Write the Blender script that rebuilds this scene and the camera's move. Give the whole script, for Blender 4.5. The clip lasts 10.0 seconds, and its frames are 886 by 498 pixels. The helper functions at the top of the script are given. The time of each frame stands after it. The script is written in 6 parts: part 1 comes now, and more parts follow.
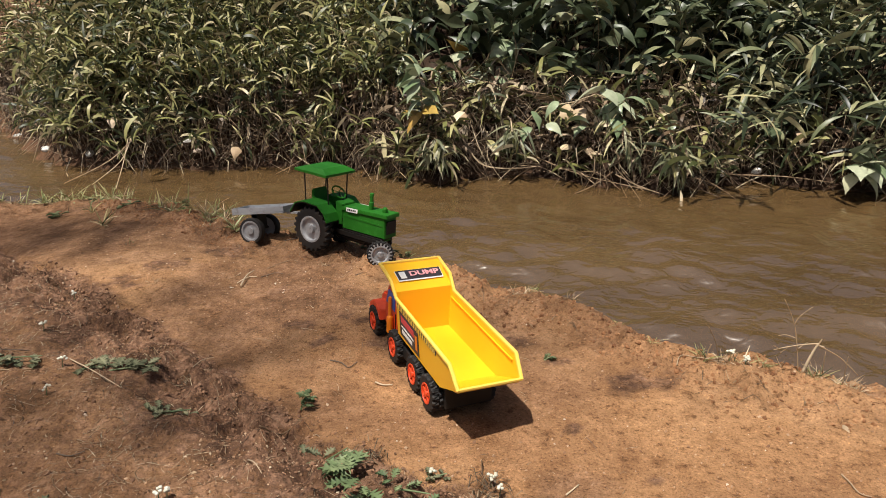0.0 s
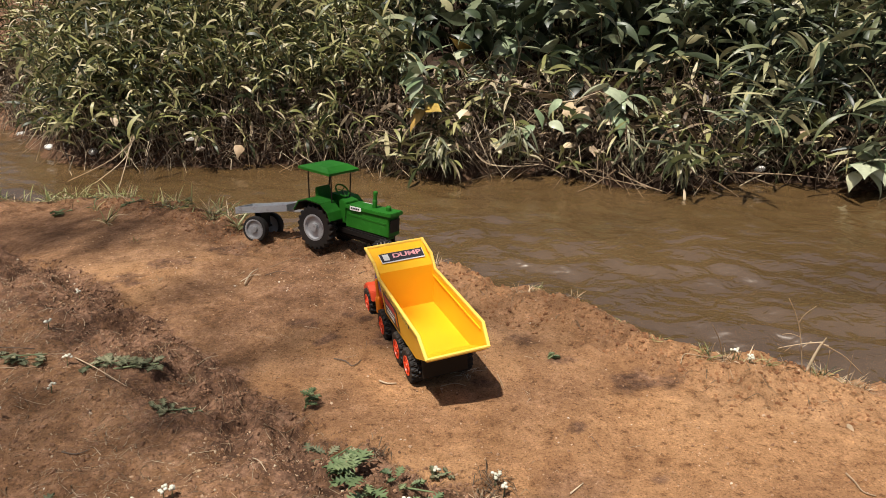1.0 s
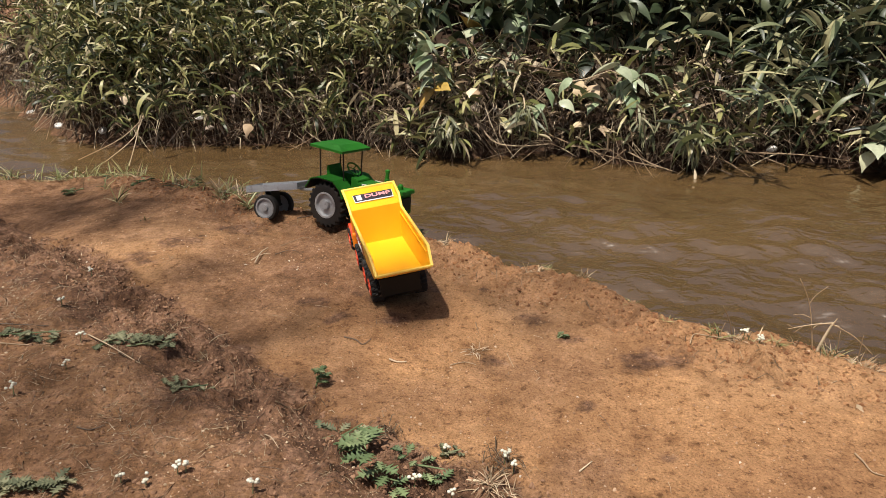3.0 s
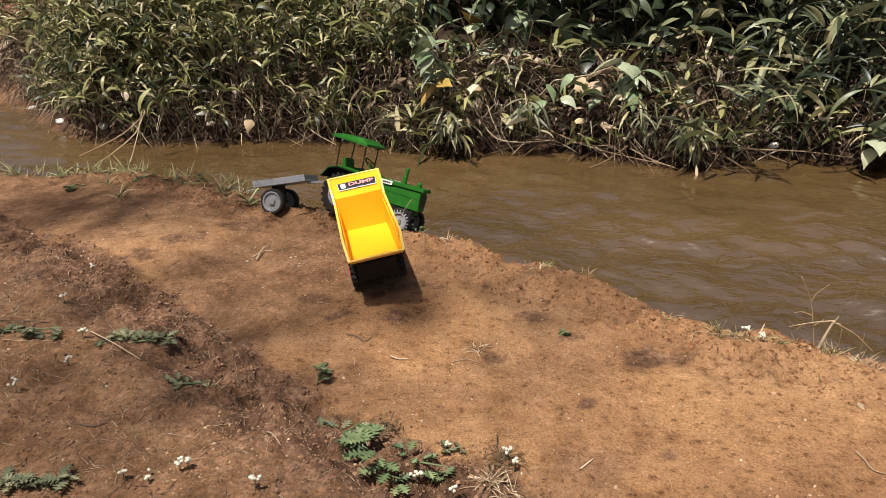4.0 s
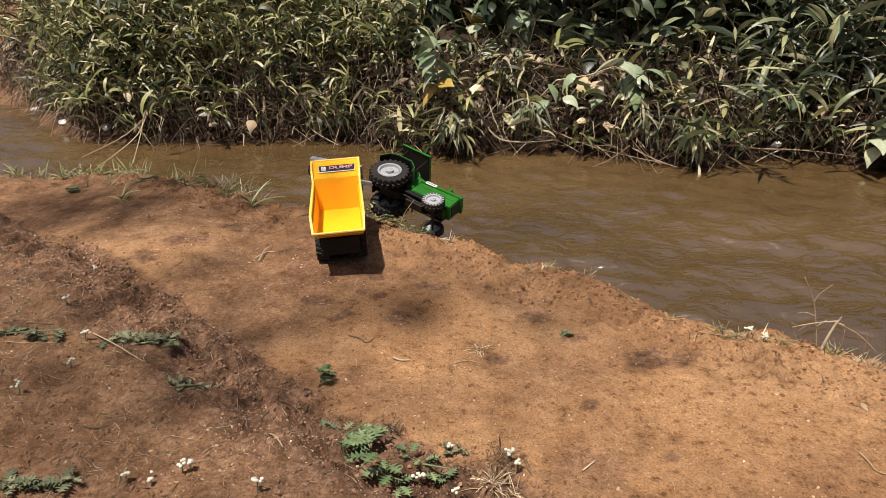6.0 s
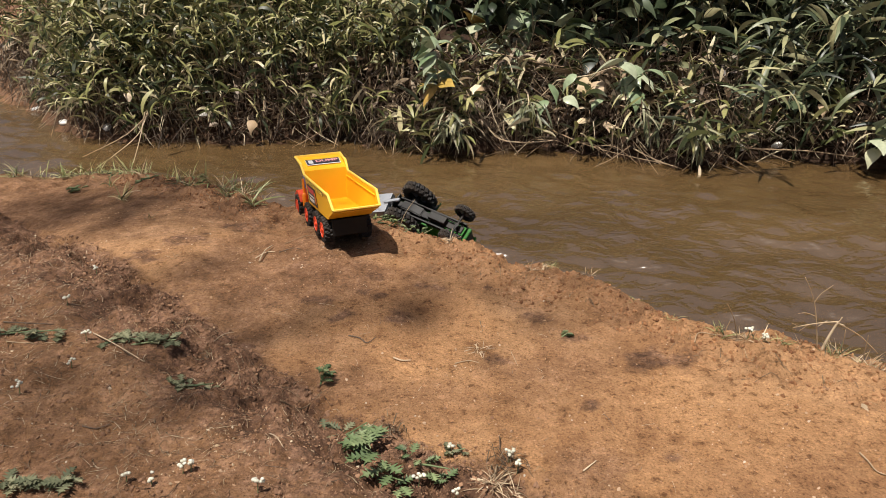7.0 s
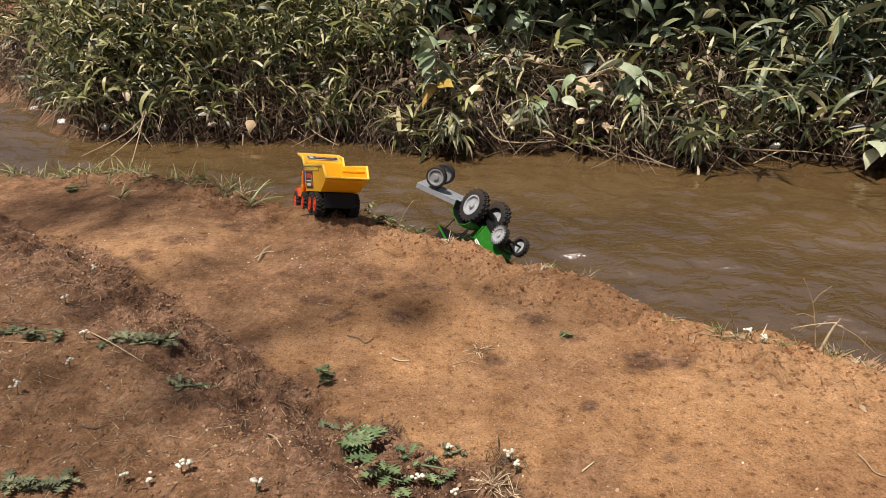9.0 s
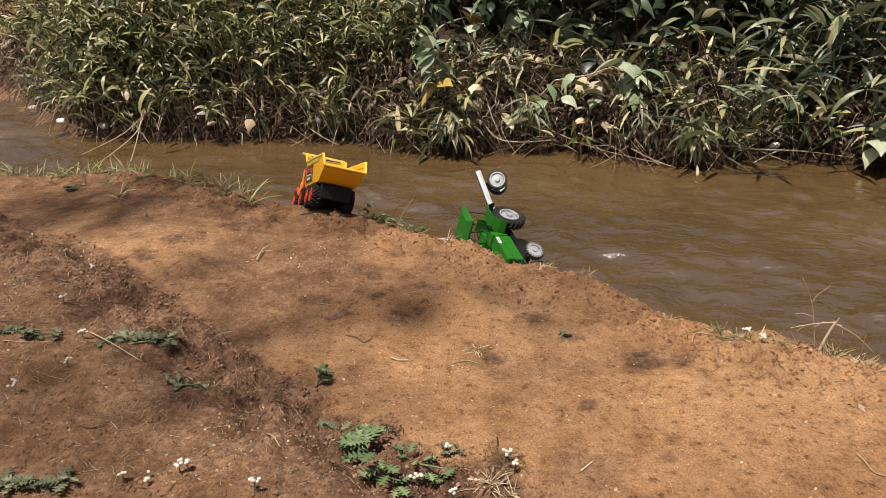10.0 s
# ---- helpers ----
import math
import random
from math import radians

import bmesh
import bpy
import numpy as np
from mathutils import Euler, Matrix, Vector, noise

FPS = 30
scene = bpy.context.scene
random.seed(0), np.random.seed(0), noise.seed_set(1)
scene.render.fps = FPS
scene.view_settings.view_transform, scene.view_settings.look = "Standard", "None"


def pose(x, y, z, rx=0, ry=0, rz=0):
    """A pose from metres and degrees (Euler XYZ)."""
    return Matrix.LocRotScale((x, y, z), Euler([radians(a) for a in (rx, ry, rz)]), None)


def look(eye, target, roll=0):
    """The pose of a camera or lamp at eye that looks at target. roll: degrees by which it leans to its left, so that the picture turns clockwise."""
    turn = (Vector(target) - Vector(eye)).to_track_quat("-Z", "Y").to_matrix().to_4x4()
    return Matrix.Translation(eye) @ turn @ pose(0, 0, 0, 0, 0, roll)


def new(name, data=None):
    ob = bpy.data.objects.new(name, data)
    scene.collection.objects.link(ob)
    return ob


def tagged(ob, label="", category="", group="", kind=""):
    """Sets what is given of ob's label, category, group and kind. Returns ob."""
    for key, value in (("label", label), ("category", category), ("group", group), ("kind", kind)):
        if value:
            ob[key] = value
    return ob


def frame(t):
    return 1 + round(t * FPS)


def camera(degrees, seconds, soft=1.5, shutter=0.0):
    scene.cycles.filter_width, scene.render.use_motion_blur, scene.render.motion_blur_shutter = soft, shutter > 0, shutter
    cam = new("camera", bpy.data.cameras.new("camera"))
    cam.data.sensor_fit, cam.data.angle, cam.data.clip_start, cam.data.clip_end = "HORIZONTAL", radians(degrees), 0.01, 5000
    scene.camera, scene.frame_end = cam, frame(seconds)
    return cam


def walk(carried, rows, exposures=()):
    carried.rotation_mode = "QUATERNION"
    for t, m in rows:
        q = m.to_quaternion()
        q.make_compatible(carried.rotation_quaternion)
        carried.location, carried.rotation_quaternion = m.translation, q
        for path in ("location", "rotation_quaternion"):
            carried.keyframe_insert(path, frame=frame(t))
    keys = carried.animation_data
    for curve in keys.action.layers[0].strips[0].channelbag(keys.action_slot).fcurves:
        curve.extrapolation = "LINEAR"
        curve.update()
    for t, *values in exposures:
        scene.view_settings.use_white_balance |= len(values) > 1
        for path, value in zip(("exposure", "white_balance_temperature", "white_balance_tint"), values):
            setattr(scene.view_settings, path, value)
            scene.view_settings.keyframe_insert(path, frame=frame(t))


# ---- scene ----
cam = camera(63.0, 10.0, soft=0.9)
walk(cam, [
    (0, pose(0.0089, -0.0021, 0.8726, 70.134, -0.066, -1.003)),
    (0.5, pose(0.0081, -0.0014, 0.8727, 70.033, -0.052, -0.909)),
    (1, pose(0.0051, -0.0018, 0.8746, 69.957, -0.007, -0.832)),
    (1.5, pose(0.0043, -0.0020, 0.8746, 69.835, 0.125, -0.651)),
    (2, pose(0.0016, -0.0035, 0.8744, 69.494, 0.105, -0.492)),
    (2.5, pose(0.0010, -0.0032, 0.8738, 68.853, 0.102, -0.288)),
    (4, pose(-0.0011, -0.0023, 0.8777, 68.015, 0.005, -0.058)),
    (4.5, pose(-0.0003, -0.0007, 0.8810, 68.021, 0.045, -0.042)),
    (5, pose(0.0000, 0.0000, 0.8800, 68.035, 0.124, 0.034)),
    (5.5, pose(0.0007, -0.0004, 0.8804, 67.987, 0.222, 0.081)),
    (7, pose(-0.0002, 0.0001, 0.8811, 67.996, 0.187, 0.118)),
    (7.5, pose(-0.0005, 0.0001, 0.8806, 68.031, 0.142, 0.127)),
    (8, pose(-0.0006, -0.0009, 0.8818, 68.023, 0.129, 0.175)),
    (8.5, pose(-0.0011, -0.0001, 0.8820, 67.996, 0.050, 0.099)),
    (9, pose(-0.0012, 0.0006, 0.8821, 67.990, 0.044, 0.043)),
    (9.5, pose(0.0004, 0.0009, 0.8809, 68.004, 0.031, 0.033)),
    (10, pose(0.0003, 0.0019, 0.8810, 67.949, 0.002, 0.013)),
])

# ---- world, sun, exposure ----
world = bpy.data.worlds.new("sky")
scene.world = world
world.use_nodes = True
wn = world.node_tree.nodes
sky = wn.new("ShaderNodeTexSky")
sky.sky_type = 'NISHITA'
sky.sun_disc = False
sky.sun_elevation = radians(68)
sky.sun_rotation = radians(-144)
sky.dust_density = 4.0
world.node_tree.links.new(sky.outputs[0], wn["Background"].inputs[0])
wn["Background"].inputs[1].default_value = 0.05
sun_data = bpy.data.lights.new("sun", 'SUN')
sun_data.energy = 5.0
sun_data.angle = radians(0.53)
sun_data.color = (1.0, 0.95, 0.87)
sun = new("sun", sun_data)
SUN_WAY = Vector((0.22, 0.30, -0.928)).normalized()
sun.matrix_world = look((0, 0, 12), Vector((0, 0, 12)) + SUN_WAY)
scene.view_settings.exposure = 0.38


# ---- materials ----
def material(name, colour, rough=0.6, metal=0.0, spec=0.5):
    m = bpy.data.materials.new(name)
    m.use_nodes = True
    b = m.node_tree.nodes["Principled BSDF"]
    b.inputs["Base Color"].default_value = (*colour, 1)
    b.inputs["Roughness"].default_value = rough
    b.inputs["Metallic"].default_value = metal
    b.inputs["Specular IOR Level"].default_value = spec
    return m, m.node_tree.nodes, m.node_tree.links, b


def noise_node(n, l, scale, detail=6, rough=0.6, coord="Object", stretch=None):
    tc = n.new("ShaderNodeTexCoord")
    t = n.new("ShaderNodeTexNoise")
    t.inputs["Scale"].default_value, t.inputs["Detail"].default_value, t.inputs["Roughness"].default_value = scale, detail, rough
    if stretch:
        mp = n.new("ShaderNodeMapping")
        mp.inputs["Scale"].default_value = stretch
        l.new(tc.outputs[coord], mp.inputs[0])
        l.new(mp.outputs[0], t.inputs["Vector"])
    else:
        l.new(tc.outputs[coord], t.inputs["Vector"])
    return t


def ramp(n, l, source, stops):
    r = n.new("ShaderNodeValToRGB")
    els = r.color_ramp.elements
    while len(els) < len(stops):
        els.new(0.5)
    for e, (p, c) in zip(els, stops):
        e.position, e.color = p, (*c, 1) if len(c) == 3 else c
    l.new(source, r.inputs[0])
    return r


def mix(n, l, fac, a, b, mode='MIX'):
    x = n.new("ShaderNodeMix")
    x.data_type, x.blend_type = 'RGBA', mode
    for sock, v in ((x.inputs["Factor"], fac), (x.inputs[6], a), (x.inputs[7], b)):
        if isinstance(v, (int, float)):
            sock.default_value = v
        elif isinstance(v, tuple):
            sock.default_value = (*v, 1)
        else:
            l.new(v, sock)
    return x.outputs[2]


def bump(n, l, b, source, strength, distance):
    u = n.new("ShaderNodeBump")
    u.inputs["Strength"].default_value, u.inputs["Distance"].default_value = strength, distance
    l.new(source, u.inputs["Height"])
    prev = b.inputs["Normal"].links
    if prev:
        l.new(prev[0].from_socket, u.inputs["Normal"])
    l.new(u.outputs[0], b.inputs["Normal"])


def dusty_plastic(name, colour, rough=0.35, dust=0.12, spec=0.5, through_light=0.0):
    m, n, l, b = material(name, colour, rough, 0, spec)
    t = noise_node(n, l, 9, 5)
    r = ramp(n, l, t.outputs[0], [(0.45, (0, 0, 0)), (0.8, (1, 1, 1))])
    fac = n.new("ShaderNodeMath")
    fac.operation = 'MULTIPLY'
    fac.inputs[1].default_value = dust
    l.new(r.outputs[0], fac.inputs[0])
    l.new(mix(n, l, fac.outputs[0], colour, (0.33, 0.2, 0.1)), b.inputs["Base Color"])
    f = noise_node(n, l, 160, 3)
    rr = n.new("ShaderNodeMapRange")
    rr.inputs[3].default_value, rr.inputs[4].default_value = rough - 0.08, rough + 0.15
    l.new(t.outputs[0], rr.inputs[0])
    l.new(rr.outputs[0], b.inputs["Roughness"])
    bump(n, l, b, f.outputs[0], 0.08, 0.002)
    if through_light:
        b.inputs["Subsurface Weight"].default_value = through_light
        b.inputs["Subsurface Radius"].default_value = (0.01, 0.007, 0.003)
    return m


def soil():
    m, n, l, b = material("soil", (0.4, 0.2, 0.1), 0.95, 0, 0.12)
    big = noise_node(n, l, 1.6, 5, 0.6)
    mid = noise_node(n, l, 11, 9, 0.7)
    fine = noise_node(n, l, 42, 9, 0.68)
    grit = noise_node(n, l, 190, 5, 0.7)
    c1 = ramp(n, l, big.outputs[0], [(0.35, (0.272, 0.142, 0.070)), (0.5, (0.365, 0.198, 0.096)), (0.65, (0.44, 0.252, 0.128))])
    c2 = ramp(n, l, mid.outputs[0], [(0.34, (0.55, 0.5, 0.46)), (0.43, (0.92, 0.9, 0.88)), (0.53, (1, 1, 1)), (0.62, (1.15, 1.15, 1.15))])
    c3 = ramp(n, l, fine.outputs[0], [(0.36, (0.34, 0.29, 0.26)), (0.43, (0.92, 0.9, 0.88)), (0.54, (1.02, 1.02, 1.02)), (0.66, (1.25, 1.23, 1.2))])
    c4 = ramp(n, l, grit.outputs[0], [(0.38, (0.4, 0.36, 0.34)), (0.46, (1, 1, 1)), (0.56, (1, 1, 1)), (0.66, (1.7, 1.65, 1.5))])
    col = mix(n, l, 0.8, c1.outputs[0], c2.outputs[0], 'MULTIPLY')
    col = mix(n, l, 0.8, col, c3.outputs[0], 'MULTIPLY')
    # this attribute blends in loam and also carries shade painted over the path
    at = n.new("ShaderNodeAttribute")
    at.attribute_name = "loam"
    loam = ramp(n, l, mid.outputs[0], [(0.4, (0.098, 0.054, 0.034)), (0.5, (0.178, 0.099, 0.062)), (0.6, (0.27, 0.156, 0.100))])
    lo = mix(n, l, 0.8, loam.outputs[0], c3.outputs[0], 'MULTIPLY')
    vo = n.new("ShaderNodeTexVoronoi")
    vo.inputs["Scale"].default_value = 62
    wob = n.new("ShaderNodeVectorMath")
    wob.operation = 'MULTIPLY_ADD'
    wob.inputs[1].default_value = (0.03, 0.03, 0.03)
    l.new(fine.outputs["Color"], wob.inputs[0])
    tcn = n.new("ShaderNodeTexCoord")
    l.new(tcn.outputs["Object"], wob.inputs[2])
    l.new(wob.outputs[0], vo.inputs["Vector"])
    # cell borders darkened in colour for the shade between crumbs
    c5 = ramp(n, l, vo.outputs["Distance"], [(0.0, (1.35, 1.3, 1.25)), (0.35, (1.05, 1.05, 1.05)), (0.62, (0.42, 0.38, 0.36))])
    lo = mix(n, l, 0.6, lo, c5.outputs[0], 'MULTIPLY')
    f = n.new("ShaderNodeMath")
    f.operation = 'MULTIPLY'
    f.use_clamp = True
    l.new(at.outputs["Fac"], f.inputs[0])
    k = n.new("ShaderNodeMapRange")
    k.inputs[1].default_value, k.inputs[2].default_value, k.inputs[3].default_value, k.inputs[4].default_value = 0.4, 0.6, 0.7, 1.25
    l.new(fine.outputs[0], k.inputs[0])
    l.new(k.outputs[0], f.inputs[1])
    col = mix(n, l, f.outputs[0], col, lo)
    # near-black stands in for the shade among the far bank's plants
    shade_fac = n.new("ShaderNodeAttribute")
    shade_fac.attribute_name = "plant_shade"
    col = mix(n, l, shade_fac.outputs["Fac"], col, (0.022, 0.014, 0.010))
    col = mix(n, l, 0.7, col, c4.outputs[0], 'MULTIPLY')
    l.new(col, b.inputs["Base Color"])
    bump(n, l, b, mid.outputs[0], 0.7, 0.035)
    bump(n, l, b, fine.outputs[0], 0.65, 0.012)
    bump(n, l, b, grit.outputs[0], 0.4, 0.003)
    return m


def muddy_water():
    m, n, l, b = material("muddy_water", (0.2, 0.125, 0.06), 0.17, 0, 0.5)
    b.inputs["IOR"].default_value = 3.0
    big = noise_node(n, l, 1.1, 4, 0.55, stretch=(0.6, 1.5, 1))
    c = ramp(n, l, big.outputs[0], [(0.35, (0.078, 0.045, 0.017)), (0.65, (0.112, 0.066, 0.026))])
    l.new(c.outputs[0], b.inputs["Base Color"])
    w1 = noise_node(n, l, 12, 2, 0.5, stretch=(0.85, 1.0, 1))
    w1.inputs["Distortion"].default_value = 0.4
    w2 = noise_node(n, l, 22, 2, 0.5, stretch=(0.7, 1.2, 1))
    bump(n, l, b, w1.outputs[0], 0.6, 0.04)
    bump(n, l, b, w2.outputs[0], 0.45, 0.012)
    chop = n.new("ShaderNodeAttribute")
    chop.attribute_name = "chop"
    for u in [k for k in n if k.bl_idname == "ShaderNodeBump"]:
        s = n.new("ShaderNodeMath")
        s.operation = 'MULTIPLY'
        s.inputs[1].default_value = u.inputs["Strength"].default_value
        l.new(chop.outputs["Fac"], s.inputs[0])
        l.new(s.outputs[0], u.inputs["Strength"])
    return m


def leaf_material(name, stops, rough=0.42):
    m, n, l, b = material(name, (0.08, 0.12, 0.03), rough, 0, 0.35)
    g = n.new("ShaderNodeNewGeometry")
    oi = n.new("ShaderNodeObjectInfo")
    add = n.new("ShaderNodeMath")
    l.new(g.outputs["Random Per Island"], add.inputs[0])
    l.new(oi.outputs["Random"], add.inputs[1])
    fr = n.new("ShaderNodeMath")
    fr.operation = 'FRACT'
    l.new(add.outputs[0], fr.inputs[0])
    c = ramp(n, l, fr.outputs[0], stops)
    t = noise_node(n, l, 30, 4)
    v = ramp(n, l, t.outputs[0], [(0.3, (0.7, 0.7, 0.7)), (0.7, (1.15, 1.15, 1.1))])
    l.new(mix(n, l, 0.7, c.outputs[0], v.outputs[0], 'MULTIPLY'), b.inputs["Base Color"])
    tr = n.new("ShaderNodeBsdfTranslucent")
    l.new(c.outputs[0], tr.inputs[0])
    mx = n.new("ShaderNodeMixShader")
    mx.inputs[0].default_value = 0.06
    l.new(b.outputs[0], mx.inputs[1])
    l.new(tr.outputs[0], mx.inputs[2])
    l.new(mx.outputs[0], n["Material Output"].inputs[0])
    return m


def painted_metal(name, colour, rough, metal, wear):
    m, n, l, b = material(name, colour, rough, metal)
    t = noise_node(n, l, 35, 7, 0.7)
    r = ramp(n, l, t.outputs[0], [(0.52, colour), (0.72, wear)])
    l.new(r.outputs[0], b.inputs["Base Color"])
    s = noise_node(n, l, 14, 4)
    k = n.new("ShaderNodeMapRange")
    k.inputs[3].default_value, k.inputs[4].default_value = max(rough - 0.12, 0.05), rough + 0.2
    l.new(s.outputs[0], k.inputs[0])
    l.new(k.outputs[0], b.inputs["Roughness"])
    bump(n, l, b, t.outputs[0], 0.12, 0.003)
    return m


SOIL = soil()
WATER = muddy_water()
YELLOW = dusty_plastic("yellow_plastic", (0.90, 0.46, 0.012), 0.34, 0.06, 0.5, 0.12)
RIM_YELLOW = dusty_plastic("pale_yellow_plastic", (0.93, 0.62, 0.10), 0.38, 0.06, 0.5, 0.1)
RED = dusty_plastic("red_plastic", (0.68, 0.055, 0.012), 0.4, 0.2)
ORANGE = dusty_plastic("orange_plastic", (0.82, 0.22, 0.01), 0.38, 0.15)
BLUE = dusty_plastic("blue_plastic", (0.02, 0.09, 0.45), 0.35, 0.1)
BLACK = dusty_plastic("black_plastic", (0.006, 0.0055, 0.0055), 0.5, 0.05, 0.3)
TYRE = dusty_plastic("black_rubber", (0.010, 0.009, 0.009), 0.65, 0.10, 0.35)
GREEN = painted_metal("green_paint", (0.014, 0.115, 0.008), 0.55, 0.0, (0.03, 0.16, 0.02))
GREEN.node_tree.nodes["Principled BSDF"].inputs["Specular IOR Level"].default_value = 0.22
SILVER = painted_metal("silver_paint", (0.37, 0.37, 0.38), 0.48, 0.3, (0.10, 0.09, 0.085))
DULL_SILVER = painted_metal("worn_silver_paint", (0.30, 0.295, 0.30), 0.46, 0.4, (0.2, 0.18, 0.17))
GREY = painted_metal("grey_sheet_metal", (0.36, 0.37, 0.39), 0.45, 0.45, (0.22, 0.2, 0.19))
WHITE = dusty_plastic("white_sticker", (0.75, 0.74, 0.7), 0.45, 0.1)
DARK_PRINT = dusty_plastic("dark_print", (0.03, 0.025, 0.03), 0.4, 0.05)
PALE_PRINT = dusty_plastic("pale_pink_print", (0.72, 0.33, 0.34), 0.45, 0.1)
PINK_PRINT = dusty_plastic("red_print", (0.62, 0.06, 0.07), 0.4, 0.05)
GRASS_LEAF = leaf_material("grass_leaf", [(0.0, (0.014, 0.019, 0.005)), (0.36, (0.048, 0.057, 0.017)), (0.6, (0.19, 0.19, 0.062)), (0.86, (0.36, 0.325, 0.15)), (1.0, (0.50, 0.42, 0.28))], 0.46)
BLADE_LEAF = leaf_material("dark_blade_leaf", [(0.0, (0.010, 0.016, 0.007)), (0.45, (0.040, 0.052, 0.025)), (0.75, (0.17, 0.185, 0.095)), (1.0, (0.38, 0.345, 0.19))], 0.40)
BROAD_LEAF = leaf_material("broad_leaf", [(0.0, (0.018, 0.028, 0.012)), (0.5, (0.060, 0.080, 0.042)), (0.85, (0.19, 0.215, 0.125)), (1.0, (0.34, 0.33, 0.19))], 0.40)
PALE_BROAD = leaf_material("pale_broad_leaf", [(0.0, (0.150, 0.209, 0.105)), (0.5, (0.270, 0.323, 0.200)), (0.85, (0.380, 0.408, 0.284)), (1.0, (0.460, 0.446, 0.294))], 0.34)
YELLOW_LEAF = leaf_material("yellowing_leaf", [(0.0, (0.34, 0.24, 0.05)), (0.6, (0.42, 0.26, 0.07)), (1.0, (0.5, 0.33, 0.14))], 0.5)
WEED_LEAF = leaf_material("weed_leaf", [(0.0, (0.07, 0.11, 0.045)), (0.5, (0.125, 0.17, 0.075)), (1.0, (0.22, 0.26, 0.13))], 0.55)
EDGE_GRASS = leaf_material("edge_grass_leaf", [(0.0, (0.12, 0.15, 0.05)), (0.6, (0.25, 0.27, 0.11)), (1.0, (0.42, 0.40, 0.22))], 0.5)
CLUMP_LEAF = leaf_material("clump_leaf", [(0.0, (0.05, 0.058, 0.028)), (0.5, (0.14, 0.145, 0.078)), (0.85, (0.27, 0.26, 0.16)), (1.0, (0.40, 0.36, 0.25))], 0.45)
GREY_LEAF = leaf_material("grey_green_leaf", [(0.0, (0.09, 0.10, 0.055)), (0.6, (0.18, 0.185, 0.105)), (1.0, (0.31, 0.29, 0.18))], 0.7)
DRY = leaf_material("dry_stalk", [(0.0, (0.163, 0.106, 0.062)), (0.45, (0.3, 0.206, 0.125)), (0.8, (0.475, 0.35, 0.225)), (1.0, (0.625, 0.512, 0.362))], 0.7)
# brown of wet dead stalks, darkened further for shade under the overhang
DARK_DRY = leaf_material("dark_dead_stalk", [(0.0, (0.06, 0.038, 0.022)), (0.5, (0.13, 0.085, 0.05)), (0.85, (0.26, 0.19, 0.115)), (1.0, (0.42, 0.33, 0.22))], 0.55)
DRY_MIX = leaf_material("dead_bank_stalk", [(0.0, (0.030, 0.018, 0.010)), (0.5, (0.092, 0.056, 0.033)), (0.82, (0.24, 0.17, 0.105)), (1.0, (0.50, 0.40, 0.28))], 0.5)
PALE_DRY = leaf_material("pale_dry_leaf", [(0.0, (0.36, 0.25, 0.15)), (1.0, (0.56, 0.44, 0.31))], 0.65)
PETAL = leaf_material("white_petal", [(0.0, (0.56, 0.53, 0.42)), (1.0, (0.76, 0.74, 0.64))], 0.6)
LITTER_WHITE = dusty_plastic("pale_litter", (0.62, 0.6, 0.56), 0.5, 0.3)
STONE = dusty_plastic("stone", (0.34, 0.27, 0.21), 0.8, 0.5)
BARK, _n, _l, _b = material("bark", (0.12, 0.085, 0.06), 0.9)


# ---- mesh helpers ----
def part(name, bm, mat, parent=None, label="", smooth=False):
    me = bpy.data.meshes.new(name)
    bmesh.ops.recalc_face_normals(bm, faces=bm.faces)
    bm.to_mesh(me)
    bm.free()
    me.materials.append(mat)
    if smooth:
        me.polygons.foreach_set("use_smooth", [True] * len(me.polygons))
    ob = new(name, me)
    if parent:
        ob.parent = parent
    if label:
        ob["label"] = label
    return ob


def empty(name):
    ob = new(name)
    ob.empty_display_size = 0.05
    return ob


def add_box(bm, x0, x1, y0, y1, z0, z1, bevel=0.0):
    v = [bm.verts.new(p) for p in ((x0, y0, z0), (x1, y0, z0), (x1, y1, z0), (x0, y1, z0), (x0, y0, z1), (x1, y0, z1), (x1, y1, z1), (x0, y1, z1))]
    f = [bm.faces.new([v[i] for i in q]) for q in ((3, 2, 1, 0), (4, 5, 6, 7), (0, 1, 5, 4), (1, 2, 6, 5), (2, 3, 7, 6), (3, 0, 4, 7))]
    if bevel:
        es = list({e for q in f for e in q.edges})
        bmesh.ops.bevel(bm, geom=es, offset=bevel, segments=2, affect='EDGES', profile=0.6)


def box(x0, x1, y0, y1, z0, z1, bevel=0.0):
    bm = bmesh.new()
    add_box(bm, x0, x1, y0, y1, z0, z1, bevel)
    return bm


def prism(outline, y0, y1, bevel=0.0):
    """An outline in x, z, drawn out from y0 to y1."""
    bm = bmesh.new()
    a = [bm.verts.new((x, y0, z)) for x, z in outline]
    b = [bm.verts.new((x, y1, z)) for x, z in outline]
    bm.faces.new(a)
    bm.faces.new(b[::-1])
    for i in range(len(a)):
        j = (i + 1) % len(a)
        bm.faces.new((a[j], a[i], b[i], b[j]))
    if bevel:
        bmesh.ops.bevel(bm, geom=list(bm.edges), offset=bevel, segments=2, affect='EDGES')
    return bm


